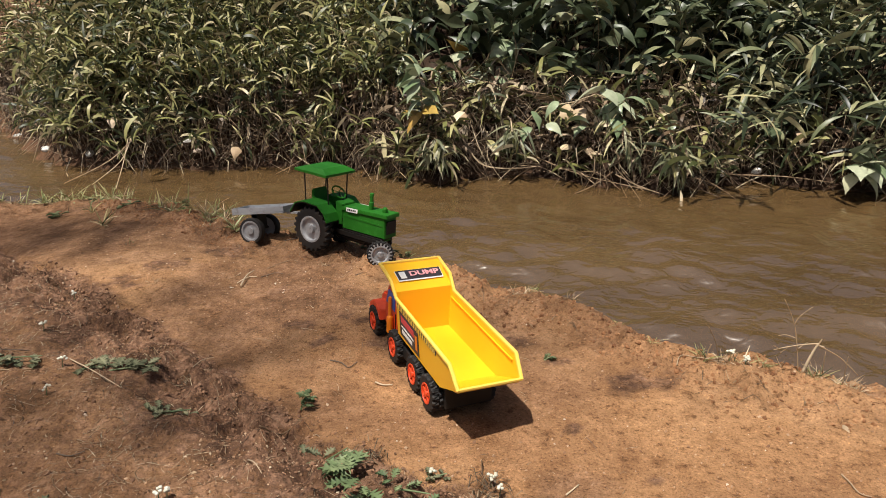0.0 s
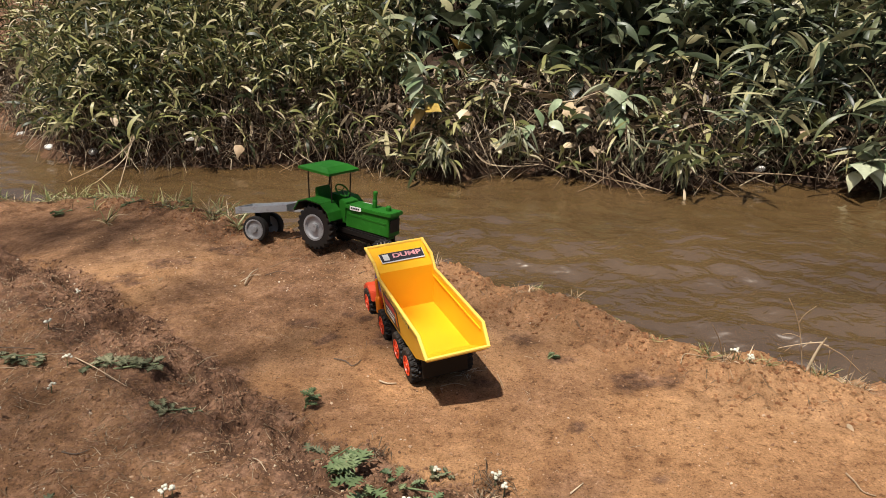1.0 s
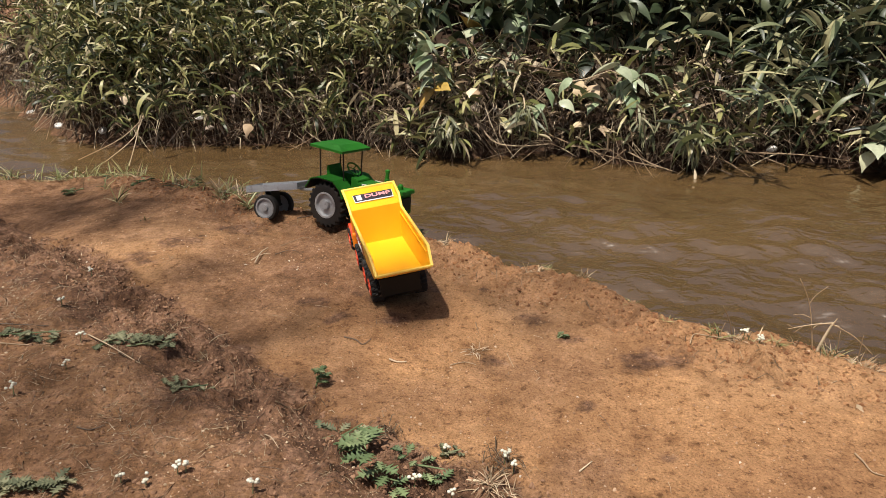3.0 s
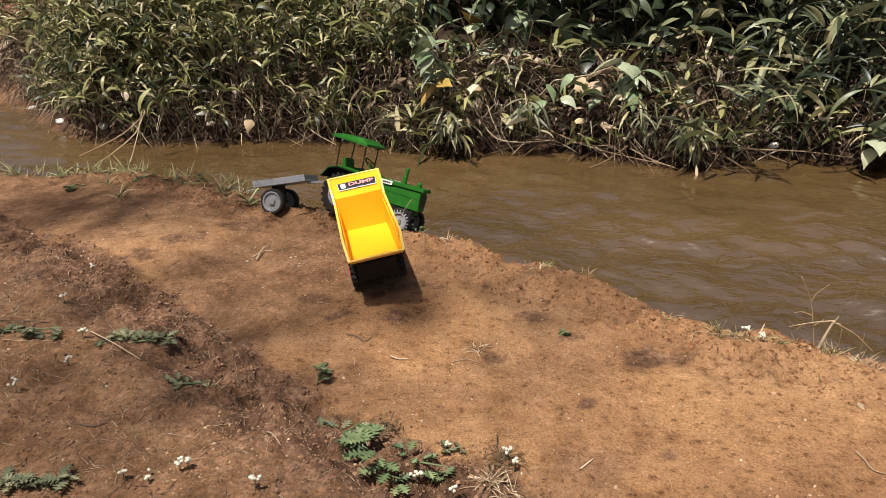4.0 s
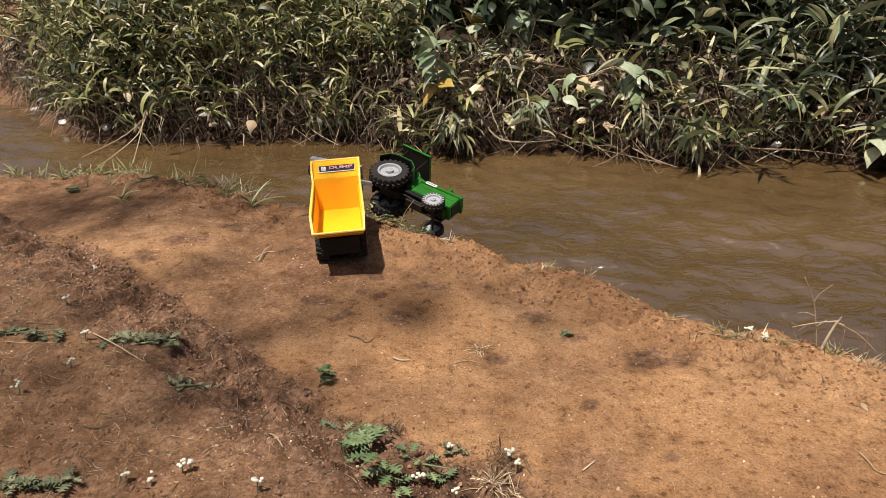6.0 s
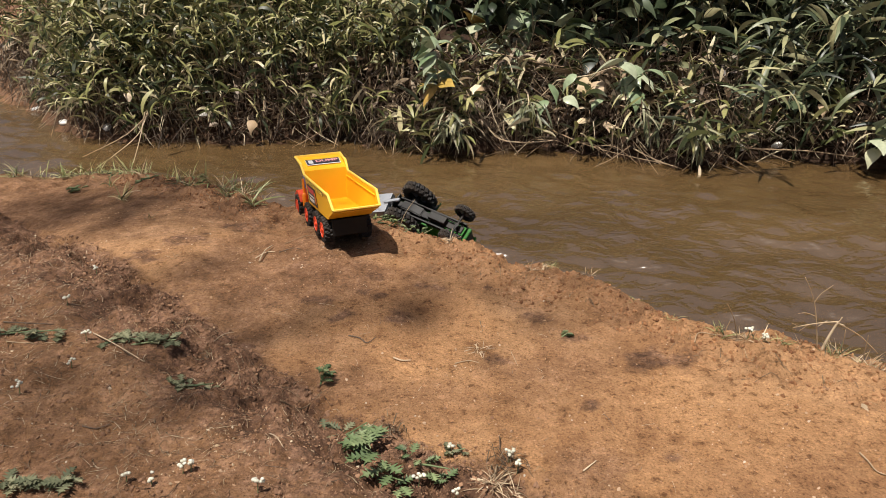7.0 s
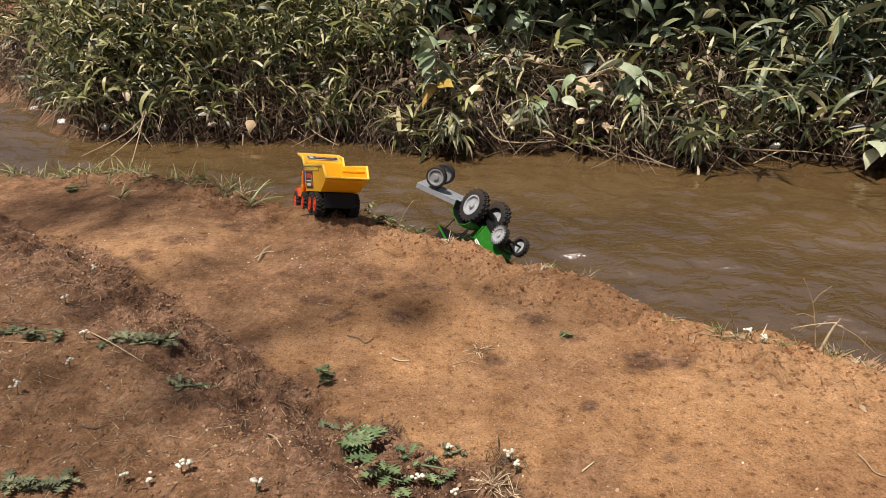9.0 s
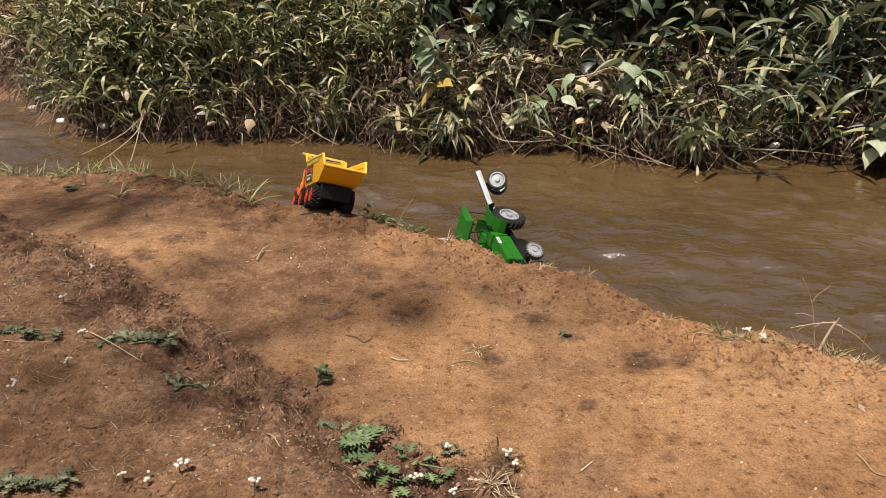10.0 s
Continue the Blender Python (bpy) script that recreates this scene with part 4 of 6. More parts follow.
def one_leaf(name, parent, mat, at, azim, elev, length, width, droop, roll=0.0, profile=OVATE, fold=0.22, label=""):
    A = lambda v: np.array([v], float)
    return cloud(name, [leaf_arrays(A(at), A(azim), A(elev), A(length), A(width), A(droop), A(roll), profile, fold)], mat, parent, label)


def leafy_plant(name, label, base, tip, bow, n, length, ratio, mat, seed, yellow=0, stem_r=0.005, profile=OVATE, toward=-1.57, spreads=1.4, group="", u0=0.3, loose=0.0):
    """One plant: a bent stem and single leaves along it."""
    r = np.random.default_rng(seed)
    p = empty(name)
    tagged(p, label, "plant", group)
    a, c = Vector(base), Vector(tip)
    b = (a + c) / 2 + Vector(bow)
    pts = [a.lerp(b, k / 6).lerp(b.lerp(c, k / 6), k / 6) for k in range(7)]
    part("stem", tube(pts, [stem_r * (1 - 0.1 * k) for k in range(7)], 6), DRY, p)
    for k in range(n):
        u = u0 + (1 - u0) * (k + 0.5) / n
        at = a.lerp(b, u).lerp(b.lerp(c, u), u)
        L = length * r.uniform(0.7, 1.15)
        if loose:
            at = at + Vector((r.normal(0, loose), r.normal(0, loose), r.normal(0, loose)))
        one_leaf("leaf", p, YELLOW_LEAF if k < yellow else (DARK_DRY if loose and k % 2 == 0 else mat), at, toward + r.uniform(-spreads, spreads), r.uniform(-0.5, 0.95), L, L * ratio * r.uniform(0.75, 1.2), r.uniform(0.3, 2.0), r.normal(0, 0.6), profile,
                 0.22, "yellowing leaf" if k < yellow else "")
    return p


leafy_plant("broad_leaf_plant", "pale green broad-leaved plant with some yellow leaves", (-0.03, 4.86, -0.24), (-0.07, 4.72, 0.42), (0.02, -0.02, 0.03), 24, 0.19, 0.42, PALE_BROAD, 3, 5, spreads=3.1, u0=0.42)
leafy_plant("broad_leaf_plant", "pale green broad-leaved plant over littered bank", (1.1, 5.0, -0.12), (1.30, 4.75, 0.20), (0, -0.05, 0.12), 20, 0.19, 0.45, PALE_BROAD, 8)
leafy_plant("broad_leaf_plant", "green broad-leaved plant leaning over the water", (3.05, 4.75, -0.28), (2.62, 4.30, -0.20), (0.0, -0.1, 0.16), 18, 0.24, 0.55, PALE_BROAD, 9, 1)
leafy_plant("broad_leaf_plant", "dark broad-leaved plant high on the bank", (0.35, 6.0, 0.1), (0.30, 5.6, 0.62), (0, -0.05, 0.1), 14, 0.28, 0.48, BROAD_LEAF, 12, 2)
leafy_plant("broad_leaf_plant", "dark broad-leaved plant high on the bank", (0.0, 6.1, 0.1), (-0.15, 5.7, 0.66), (0, -0.05, 0.1), 14, 0.27, 0.48, BROAD_LEAF, 13)
leafy_plant("broad_leaf_plant", "large-leaved plant high on the bank", (1.5, 5.9, 0.15), (1.7, 5.5, 0.5), (0, -0.05, 0.15), 12, 0.32, 0.42, PALE_BROAD, 14)
leafy_plant("broad_leaf_plant", "large-leaved plant high on the bank", (0.8, 5.9, 0.1), (0.9, 5.5, 0.42), (0, -0.05, 0.15), 12, 0.26, 0.5, PALE_BROAD, 15)
for k, (x, y, z) in enumerate([(0.12, 5.75, 0.34), (0.45, 5.45, 0.30), (0.62, 5.7, 0.5), (-0.2, 5.5, 0.42), (1.15, 5.6, 0.42)]):
    leafy_plant("broad_leaf_plant", "pale green broad-leaved plant on the upper bank", (x, y + 0.3, z - 0.45), (x, y, z), (0, -0.05, 0.12), 13, 0.24, 0.48, PALE_BROAD, 70 + k, 1, group="broad-leaved plants on the upper bank")
leafy_plant("broad_leaf_plant", "small broad-leaved plant in the dark lance-leaved stand", (2.2, 4.95, -0.2), (2.3, 4.75, 0.0), (0, -0.04, 0.1), 10, 0.17, 0.55, BROAD_LEAF, 16)
for k, (x, y, h) in enumerate([(2.55, 5.0, 0.62), (2.9, 5.1, 0.72), (3.3, 4.9, 0.6), (2.3, 5.3, 0.66), (3.0, 4.8, 0.45), (2.05, 5.2, 0.4)]):
    z = float(ground_z(x, y))
    leafy_plant("lance_leaf_plant", "arching dark green lance-leaved plant", (x, y, z - 0.01), (x - 0.06 + 0.04 * k % 3, y - 0.32, z + h), (0, -0.06, 0.12), 22, 0.32, 0.15, BLADE_LEAF, 30 + k, 0, 0.004, LANCE, -1.57, 2.6, "lance-leaved plants on the far bank", 0.15)
leafy_plant("drooping_clump", "dark drooping clump of narrow leaves over the water", (0.03, 5.05, 0.12), (0.05, 4.66, -0.20), (0, -0.08, 0.12), 110, 0.16, 0.13, GRASS_LEAF, 51, 0, 0.004, LANCE, -1.57, 2.4, "", 0.1, 0.04)
leafy_plant("drooping_clump", "dark drooping clump of narrow leaves over the water", (1.50, 4.72, 0.06), (1.54, 4.34, -0.18), (0, -0.08, 0.12), 90, 0.18, 0.12, GRASS_LEAF, 52, 0, 0.004, LANCE, -1.57, 2.4, "", 0.1, 0.05)
leafy_plant("drooping_clump", "dark drooping clump of narrow leaves over the water", (1.28, 4.9, 0.06), (1.24, 4.55, -0.10), (0, -0.05, 0.12), 60, 0.17, 0.12, GRASS_LEAF, 53, 0, 0.004, LANCE, -1.57, 2.4, "", 0.1, 0.05)

# dry leaves, pale twigs and litter on the far bank
for k, (x, y, z, a, L, w) in enumerate([(0.96, 4.80, 0.10, -1.2, 0.20, 0.13), (1.02, 4.82, 0.00, -2.0, 0.22, 0.12), (1.2, 4.80, -0.02, -1.0, 0.24, 0.10), (1.12, 4.78, -0.05, -0.6, 0.19, 0.09), (1.36, 4.80, 0.06, 2.5, 0.16, 0.09), (1.05, 4.76, -0.14, -1.4, 0.17, 0.07),
                                        (0.22, 4.86, 0.08, -1.5, 0.18, 0.08), (2.42, 4.65, -0.02, -1.9, 0.17, 0.09), (1.28, 4.74, -0.10, -1.8, 0.16, 0.10), (0.88, 4.84, -0.08, -0.9, 0.15, 0.06), (-2.25, 5.2, 0.0, -1.3, 0.2, 0.08), (-1.35, 5.1, -0.2, -1.7, 0.18, 0.09)]):
    ob = one_leaf("dry_leaf", None, PALE_DRY, (x, y, z), a, 0.3 + 0.15 * (k % 5), L * 0.8, w * 0.85, 0.8 + 0.4 * (k % 4), 0.5 - 0.3 * (k % 4), OVATE, 0.45)
    tagged(ob, "pale curled dry leaf caught on the far bank", "dry leaf", "dry leaves on the far bank")


TAN_LEAF = leaf_material("tan_dry_leaf", [(0.0, (0.40, 0.29, 0.17)), (0.6, (0.56, 0.44, 0.28)), (1.0, (0.68, 0.58, 0.42))], 0.6)
vine = empty("broad_leaf_vine")
tagged(vine, "grey-green heart-leaved vine sprawling over the littered bank", "vine")
vine_way = [(0.62, 4.98, -0.05), (0.74, 4.86, 0.12), (0.95, 4.82, 0.16), (1.10, 4.78, 0.22), (1.32, 4.76, 0.12), (1.58, 4.72, 0.14)]
part("stem", tube(vine_way, [0.004, 0.004, 0.0035, 0.003, 0.003, 0.002], 6), DRY, vine)
for k, (x, y, z, a, L) in enumerate([(1.14, 4.74, 0.26, 3.5, 0.26), (1.12, 4.74, 0.25, 5.4, 0.20), (1.24, 4.72, 0.08, 4.5, 0.20), (0.70, 4.80, 0.10, 4.9, 0.17), (0.78, 4.78, 0.02, 5.6, 0.15), (0.66, 4.80, 0.00, 4.3, 0.16), (1.34, 4.70, 0.10, 5.7, 0.15), (1.50, 4.66, 0.16, 5.9, 0.19),
                                       (1.56, 4.66, 0.06, 4.6, 0.16), (1.02, 4.74, 0.02, 4.0, 0.15), (1.40, 4.68, 0.20, 0.4, 0.16), (0.86, 4.80, 0.16, 3.0, 0.16), (1.20, 4.74, 0.16, 5.0, 0.15)]):
    one_leaf("leaf", vine, PALE_BROAD, (x, y, z), a, 0.1 - 0.12 * (k % 4), L, L * 0.55, 0.9 + 0.2 * (k % 3), 0.5 - 0.35 * (k % 4), HEART, 0.3)
for k, (x, y, z, a, L, w, roll) in enumerate([(0.86, 4.76, 0.08, 0.3, 0.17, 0.11, 1.0), (0.93, 4.75, 0.12, 2.2, 0.12, 0.07, -0.9), (1.08, 4.73, 0.05, 0.5, 0.11, 0.05, 0.8), (1.20, 4.71, 0.03, 2.6, 0.10, 0.06, -0.7), (0.98, 4.74, 0.02, 0.9, 0.17, 0.07, 1.0), (1.28, 4.70, 0.09, 0.2, 0.14, 0.08, 0.9), (1.36, 4.70, 0.00, 2.7, 0.12, 0.07, -0.8), (0.95, 4.72, -0.12, 3.6, 0.13, 0.05, -0.6), (1.05, 4.70, -0.16, 0.1, 0.12, 0.04, 0.5), (0.21, 4.74, 0.10, 4.5, 0.17, 0.08, 0.3)]):
    tagged(one_leaf("dry_leaf", None, TAN_LEAF, (x, y, z), a, 0.35, L, w, 0.9, roll, OVATE, 0.4), "crumpled tan dry leaf caught among the bank's stalks", "dry leaf", "tan dry leaves on the far bank")


def fan_clump(label, at, n, length, mat, seed):
    """Narrow leaves that hang out of one spot towards the water."""
    r = np.random.default_rng(seed)
    p = empty("hanging_clump")
    tagged(p, label, "plant", "hanging clumps at the far waterline")
    part("stem", tube([(at[0], at[1] + 0.3, at[2] + 0.05), (at[0], at[1] + 0.1, at[2] + 0.06), at], [0.006, 0.005, 0.003], 6), DRY, p)
    for k in range(n):
        L = length * r.uniform(0.6, 1.15)
        one_leaf("leaf", p, mat, (at[0] + r.normal(0, 0.035), at[1] + r.normal(0, 0.03), at[2] + r.normal(0, 0.05)), -1.57 + r.uniform(-1.5, 1.5), r.uniform(-1.2, 0.3), L, L * r.uniform(0.085, 0.14), r.uniform(0.2, 1.1), r.normal(0, 0.5), LANCE, 0.2)
    return p


fan_clump("pale narrow-leaved clump hanging to the water", (1.56, 4.42, -0.10), 46, 0.22, CLUMP_LEAF, 401)
fan_clump("pale narrow-leaved clump on the far bank", (1.30, 4.56, -0.06), 26, 0.17, CLUMP_LEAF, 402)
fan_clump("dark narrow-leaved clump hanging to the water", (0.05, 4.62, -0.10), 44, 0.17, CLUMP_LEAF, 403)
fan_clump("olive narrow-leaved clump on the far bank", (0.55, 4.74, -0.02), 26, 0.18, CLUMP_LEAF, 404)


def twig(label, pts, r, mat=None, name="twig"):
    m = [Vector(p) for p in pts]
    fine = []
    for i in range(len(m) - 1):
        p, q = m[max(i - 1, 0)], m[min(i + 2, len(m) - 1)]
        for k in range(4):
            u = k / 4
            fine.append(0.5 * ((2 * m[i]) + (m[i + 1] - p) * u + (2 * p - 5 * m[i] + 4 * m[i + 1] - q) * u * u + (3 * m[i] - p - 3 * m[i + 1] + q) * u ** 3))
    fine.append(m[-1])
    ob = part(name, tube(fine, [r * (1 - 0.5 * i / len(fine)) for i in range(len(fine))], 6), mat or DRY, None, "", True)
    return tagged(ob, label, name)


twig("pale bent stem trailing on the far bank", [(0.1, 5.0, 0.1), (0.22, 4.9, -0.08), (0.34, 4.8, -0.24), (0.5, 4.75, -0.27), (0.72, 4.72, -0.25)], 0.007, PALE_DRY)
twig("brown bare stem on the shaded bank", [(0.2, 5.4, 0.3), (0.5, 5.2, 0.22), (0.9, 5.1, 0.16), (1.25, 5.05, 0.1)], 0.006)
twig("brown bare stem on the shaded bank", [(-0.1, 5.2, 0.2), (0.1, 5.0, 0.0), (0.2, 4.9, -0.15)], 0.006)
twig("grey trailing branch at the waterline", [(1.55, 4.7, -0.22), (1.9, 4.55, -0.26), (2.3, 4.5, -0.27), (2.6, 4.45, -0.3)], 0.006)
twig("grey trailing branch at the waterline", [(0.7, 4.85, -0.2), (1.0, 4.66, -0.29), (1.4, 4.4, -0.33)], 0.005)
r1 = np.random.default_rng(90)
for k in range(16):
    x = r1.uniform(0.55, 2.3)
    y = float(shore_y(x)) - r1.uniform(-0.02, 0.14)
    a, L = r1.normal(0, 0.5) + (3.14 if k % 2 else 0), r1.uniform(0.18, 0.42)
    twig("bare brown branch lying in the water's edge", [(x, y, WATER_Z + r1.uniform(0.06, 0.12)), (x + L * 0.5 * math.cos(a), y - 0.05, WATER_Z + r1.uniform(0.03, 0.1)), (x + L * math.cos(a), y - 0.14, WATER_Z + 0.005)], r1.uniform(0.003, 0.006), (DRY, PALE_DRY, DARK_DRY)[k % 3])
for a, b, c, d in ((-2.1, -2.12, -2.22, 4.66), (-2.08, -2.2, -2.42, 4.7), (-2.12, -2.1, -2.02, 4.55)):
    twig("dry forked stalk leaning over the stream", [(a, 5.1, -0.12), (b, 4.92, -0.25), (c, d, -0.35)], 0.004, PALE_DRY, "stalk")
for k in range(26):
    x = rng.uniform(-3.2, 2.4)
    y = float(shore_y(x)) + rng.uniform(-0.06, 0.32)
    twig("thin dead stem hanging to the water", [(x, y, max(float(ground_z(x, y)), WATER_Z) + rng.uniform(0.12, 0.3)), (x + rng.uniform(-0.1, 0.1), y - 0.1, WATER_Z + rng.uniform(0.1, 0.16)), (x + rng.uniform(-0.22, 0.22), y - 0.2, WATER_Z + 0.005)], rng.uniform(0.0025, 0.0045), None, "dead_stem")


def scrap(name, label, at, size, mat, seed, flat=0.6, category=""):
    """A small uneven lump or crumpled scrap."""
    bm = bmesh.new()
    bmesh.ops.create_icosphere(bm, subdivisions=2, radius=1)
    for v in bm.verts:
        v.co *= 1 + 0.4 * noise.noise(v.co * 1.7 + Vector((seed * 3.1, 0, 0)))
    bmesh.ops.transform(bm, matrix=pose(at[0], at[1], at[2], 0, 0, seed * 47) @ Matrix.Diagonal((size, size * 0.7, size * flat, 1)), verts=bm.verts)
    return tagged(part(name, bm, mat), label, category or name)


for k, (x, y, z, s) in enumerate([(-3.55, 6.3, -0.345, 0.06), (-2.75, 5.6, -0.1, 0.035), (-2.6, 5.55, -0.1, 0.03), (-2.95, 5.55, -0.3, 0.05), (-1.72, 5.12, -0.15, 0.03), (-1.65, 5.1, -0.22, 0.035), (-2.5, 5.3, -0.28, 0.05),
                                  (1.2, 5.0, 0.02, 0.05), (1.5, 5.02, 0.08, 0.035), (1.3, 4.95, -0.06, 0.04), (-0.75, 5.15, -0.22, 0.025), (2.05, 4.75, -0.25, 0.045), (2.2, 4.7, -0.28, 0.04), (1.95, 4.7, -0.3, 0.05)]):
    scrap("litter", "pale weathered scrap of litter on the far bank", (x, y, z), s, LITTER_WHITE if k % 3 != 2 else STONE, k, 0.5)


# ---- weeds, twigs and crumbs on the near bank ----
def lobed_leaf(parent, at, azim, length, lift, mat):
    """A deeply lobed leaf, lying nearly flat."""
    bm = bmesh.new()
    lob = [(0.0, 0.02), (0.12, 0.03), (0.14, 0.24), (0.26, 0.05), (0.32, 0.40), (0.44, 0.06), (0.52, 0.40), (0.62, 0.06), (0.70, 0.28), (0.80, 0.06), (1.0, 0.0)]
    mid = [bm.verts.new((u * length, 0, lift * u * (1.6 - u) * length - 0.004)) for u in np.linspace(0, 1, 6)]
    for sgn in (1, -1):
        prev = None
        for u, w in lob:
            v = bm.verts.new(((u + w * 0.35) * length, sgn * w * 0.85 * length, lift * u * (1.6 - u) * length + w * length * 0.15))
            c = mid[min(int(u * 5 + 0.5), 5)]
            if prev is not None:
                pc, pv = prev
                try:
                    bm.faces.new((pc, pv, v, c) if pc != c else (pc, pv, v))
                except ValueError:
                    pass
            prev = (c, v)
    bmesh.ops.remove_doubles(bm, verts=bm.verts, dist=0.0002)
    bmesh.ops.transform(bm, matrix=Matrix.Translation(at) @ Matrix.Rotation(azim, 4, 'Z'), verts=bm.verts)
    return part("leaf", bm, mat, parent, "", True)


def lobed_weed(label, x, y, n, length, seed, mat, run=(0, 0), group="", height=0.03):
    r = np.random.default_rng(seed)
    p = empty("weed")
    tagged(p, label, "weed", group)
    z = float(ground_z(x, y))
    part("stem", tube([(x - run[0], y - run[1], z - 0.004), (x, y, z + height * 0.5), (x + run[0], y + run[1], z + height)], [0.0025, 0.002, 0.0012], 6), WEED_LEAF, p)
    for k in range(n):
        u = r.uniform(-1, 1)
        q = (x + run[0] * u, y + run[1] * u)
        zz = float(ground_z(*q)) + height * r.uniform(0.2, 1.0)
        lobed_leaf(p, (q[0], q[1], zz), r.uniform(0, math.tau), length * r.uniform(0.7, 1.2), r.uniform(0.05, 0.4), mat)
    return p


lobed_weed("green lobed weed growing on the bare verge", -0.151, 1.143, 14, 0.052, 1, WEED_LEAF, (0.02, -0.06), "", 0.035)
lobed_weed("green lobed weed growing on the bare verge", -0.105, 1.065, 10, 0.046, 2, WEED_LEAF, (0.03, -0.03), "", 0.03)
lobed_weed("green lobed weed growing on the bare verge", -0.200, 1.213, 12, 0.034, 3, GREY_LEAF, (0.04, 0.02), "", 0.03)
lobed_weed("small green weed sprig on the verge", -0.279, 1.420, 10, 0.029, 4, WEED_LEAF, (0.01, 0.01), "", 0.04)
lobed_weed("dusty grey-green weed on the loam", -0.691, 1.490, 21, 0.037, 5, GREY_LEAF, (0.06, 0.0), "dusty weeds on the loam", 0.012)
lobed_weed("dusty grey-green weed on the loam", -0.763, 1.506, 15, 0.033, 6, GREY_LEAF, (0.05, 0.0), "dusty weeds on the loam", 0.012)
lobed_weed("dusty grey-green weed on the loam", -1.015, 1.543, 21, 0.037, 7, GREY_LEAF, (0.1, 0.0), "dusty weeds on the loam", 0.012)
lobed_weed("dusty grey-green weed on the loam", -0.555, 1.345, 15, 0.026, 8, GREY_LEAF, (0.05, 0.0), "dusty weeds on the loam", 0.012)
lobed_weed("dusty grey-green weed on the loam", -0.722, 1.027, 27, 0.037, 9, GREY_LEAF, (0.08, 0.0), "dusty weeds on the loam", 0.015)
lobed_weed("dusty grey-green weed on the loam", 0.018, 1.175, 9, 0.022, 10, GREY_LEAF, (0.02, 0.0), "dusty weeds on the loam", 0.012)
lobed_weed("dusty green weed on the loam", -0.035, 1.081, 13, 0.029, 11, WEED_LEAF, (0.04, -0.02), "dusty weeds on the loam", 0.015)
lobed_weed("tiny green sprig on the trodden earth", 0.305, 1.630, 7, 0.018, 12, WEED_LEAF, (0.01, 0.0), "", 0.01)
lobed_weed("tiny green sprig on the trodden earth", -1.317, 3.038, 12, 0.037, 13, WEED_LEAF, (0.03, 0.0), "", 0.02)
lobed_weed("tiny green sprig on the trodden earth", -1.630, 3.054, 10, 0.033, 14, WEED_LEAF, (0.03, 0.0), "", 0.02)


for k, (x, y) in enumerate([(-0.230, 2.390), (-0.186, 2.382), (-0.132, 2.287), (-0.074, 2.270), (-1.566, 3.196), (-1.015, 2.804)]):
    lobed_weed("small green weed rooted on the bank's edge", x, y + 0.09, 6, 0.024, 60 + k, WEED_LEAF, (0.03, 0.0), "weeds on the bank's edge", 0.035)


def flower(x, y, seed):
    r = np.random.default_rng(seed)
    p = empty("flower")
    tagged(p, "small white flower head on a thin stalk", "flower", "white flowers on the verge")
    z = float(ground_z(x, y))
    h = r.uniform(0.014, 0.028)
    part("stalk", tube([(x, y, z - 0.003), (x + 0.003, y, z + h)], 0.001, 5), WEED_LEAF, p)
    for k in range(r.integers(4, 8)):
        bm = bmesh.new()
        bmesh.ops.create_icosphere(bm, subdivisions=1, radius=1)
        for v in bm.verts:
            v.co *= 1 + 0.35 * noise.noise(v.co * 2 + Vector((seed + k, 0, 0)))
        bmesh.ops.transform(bm, matrix=Matrix.Translation((x + 0.003 + r.normal(0, 0.0045), y + r.normal(0, 0.004), z + h + r.normal(0, 0.0025))) @ Matrix.Diagonal((0.0042, 0.0038, 0.0032, 1)), verts=bm.verts)
        part("floret", bm, PETAL, p, "", True)


for k, (x, y) in enumerate([(-0.467, 1.040), (-0.456, 1.049), (-0.564, 1.028), (-0.515, 1.016), (-0.317, 0.974), (0.016, 1.034), (-0.050, 1.058), (-1.014, 1.919), (-0.843, 1.408), (0.121, 1.143), (0.134, 1.108), (0.007, 1.182), (0.80, 1.60), (0.765, 1.615), (-0.90, 1.30), (-0.86, 1.52), (-0.98, 1.68), (-1.02, 1.36)]):
    flower(x, y, k)


def tuft(label, x, y, n, length, mat, seed, up=(0.5, 1.3), ratio=0.05, group="", spreads=math.pi):
    """Thin blades that rise from one spot."""
    r = np.random.default_rng(seed)
    z = float(ground_z(x, y))
    base = np.stack([x + r.normal(0, 0.008, n), y + r.normal(0, 0.006, n), np.full(n, z - 0.003)], 1)
    L = length * r.uniform(0.5, 1.1, n)
    ob = cloud("grass_tuft", [leaf_arrays(base, r.uniform(-spreads, spreads, n) + 1.57, r.uniform(*up, n), L, np.maximum(L * ratio, 0.0016), r.uniform(0.2, 1.3, n), r.normal(0, 0.4, n), GRASSY)], mat)
    return tagged(ob, label, "grass tuft", group)


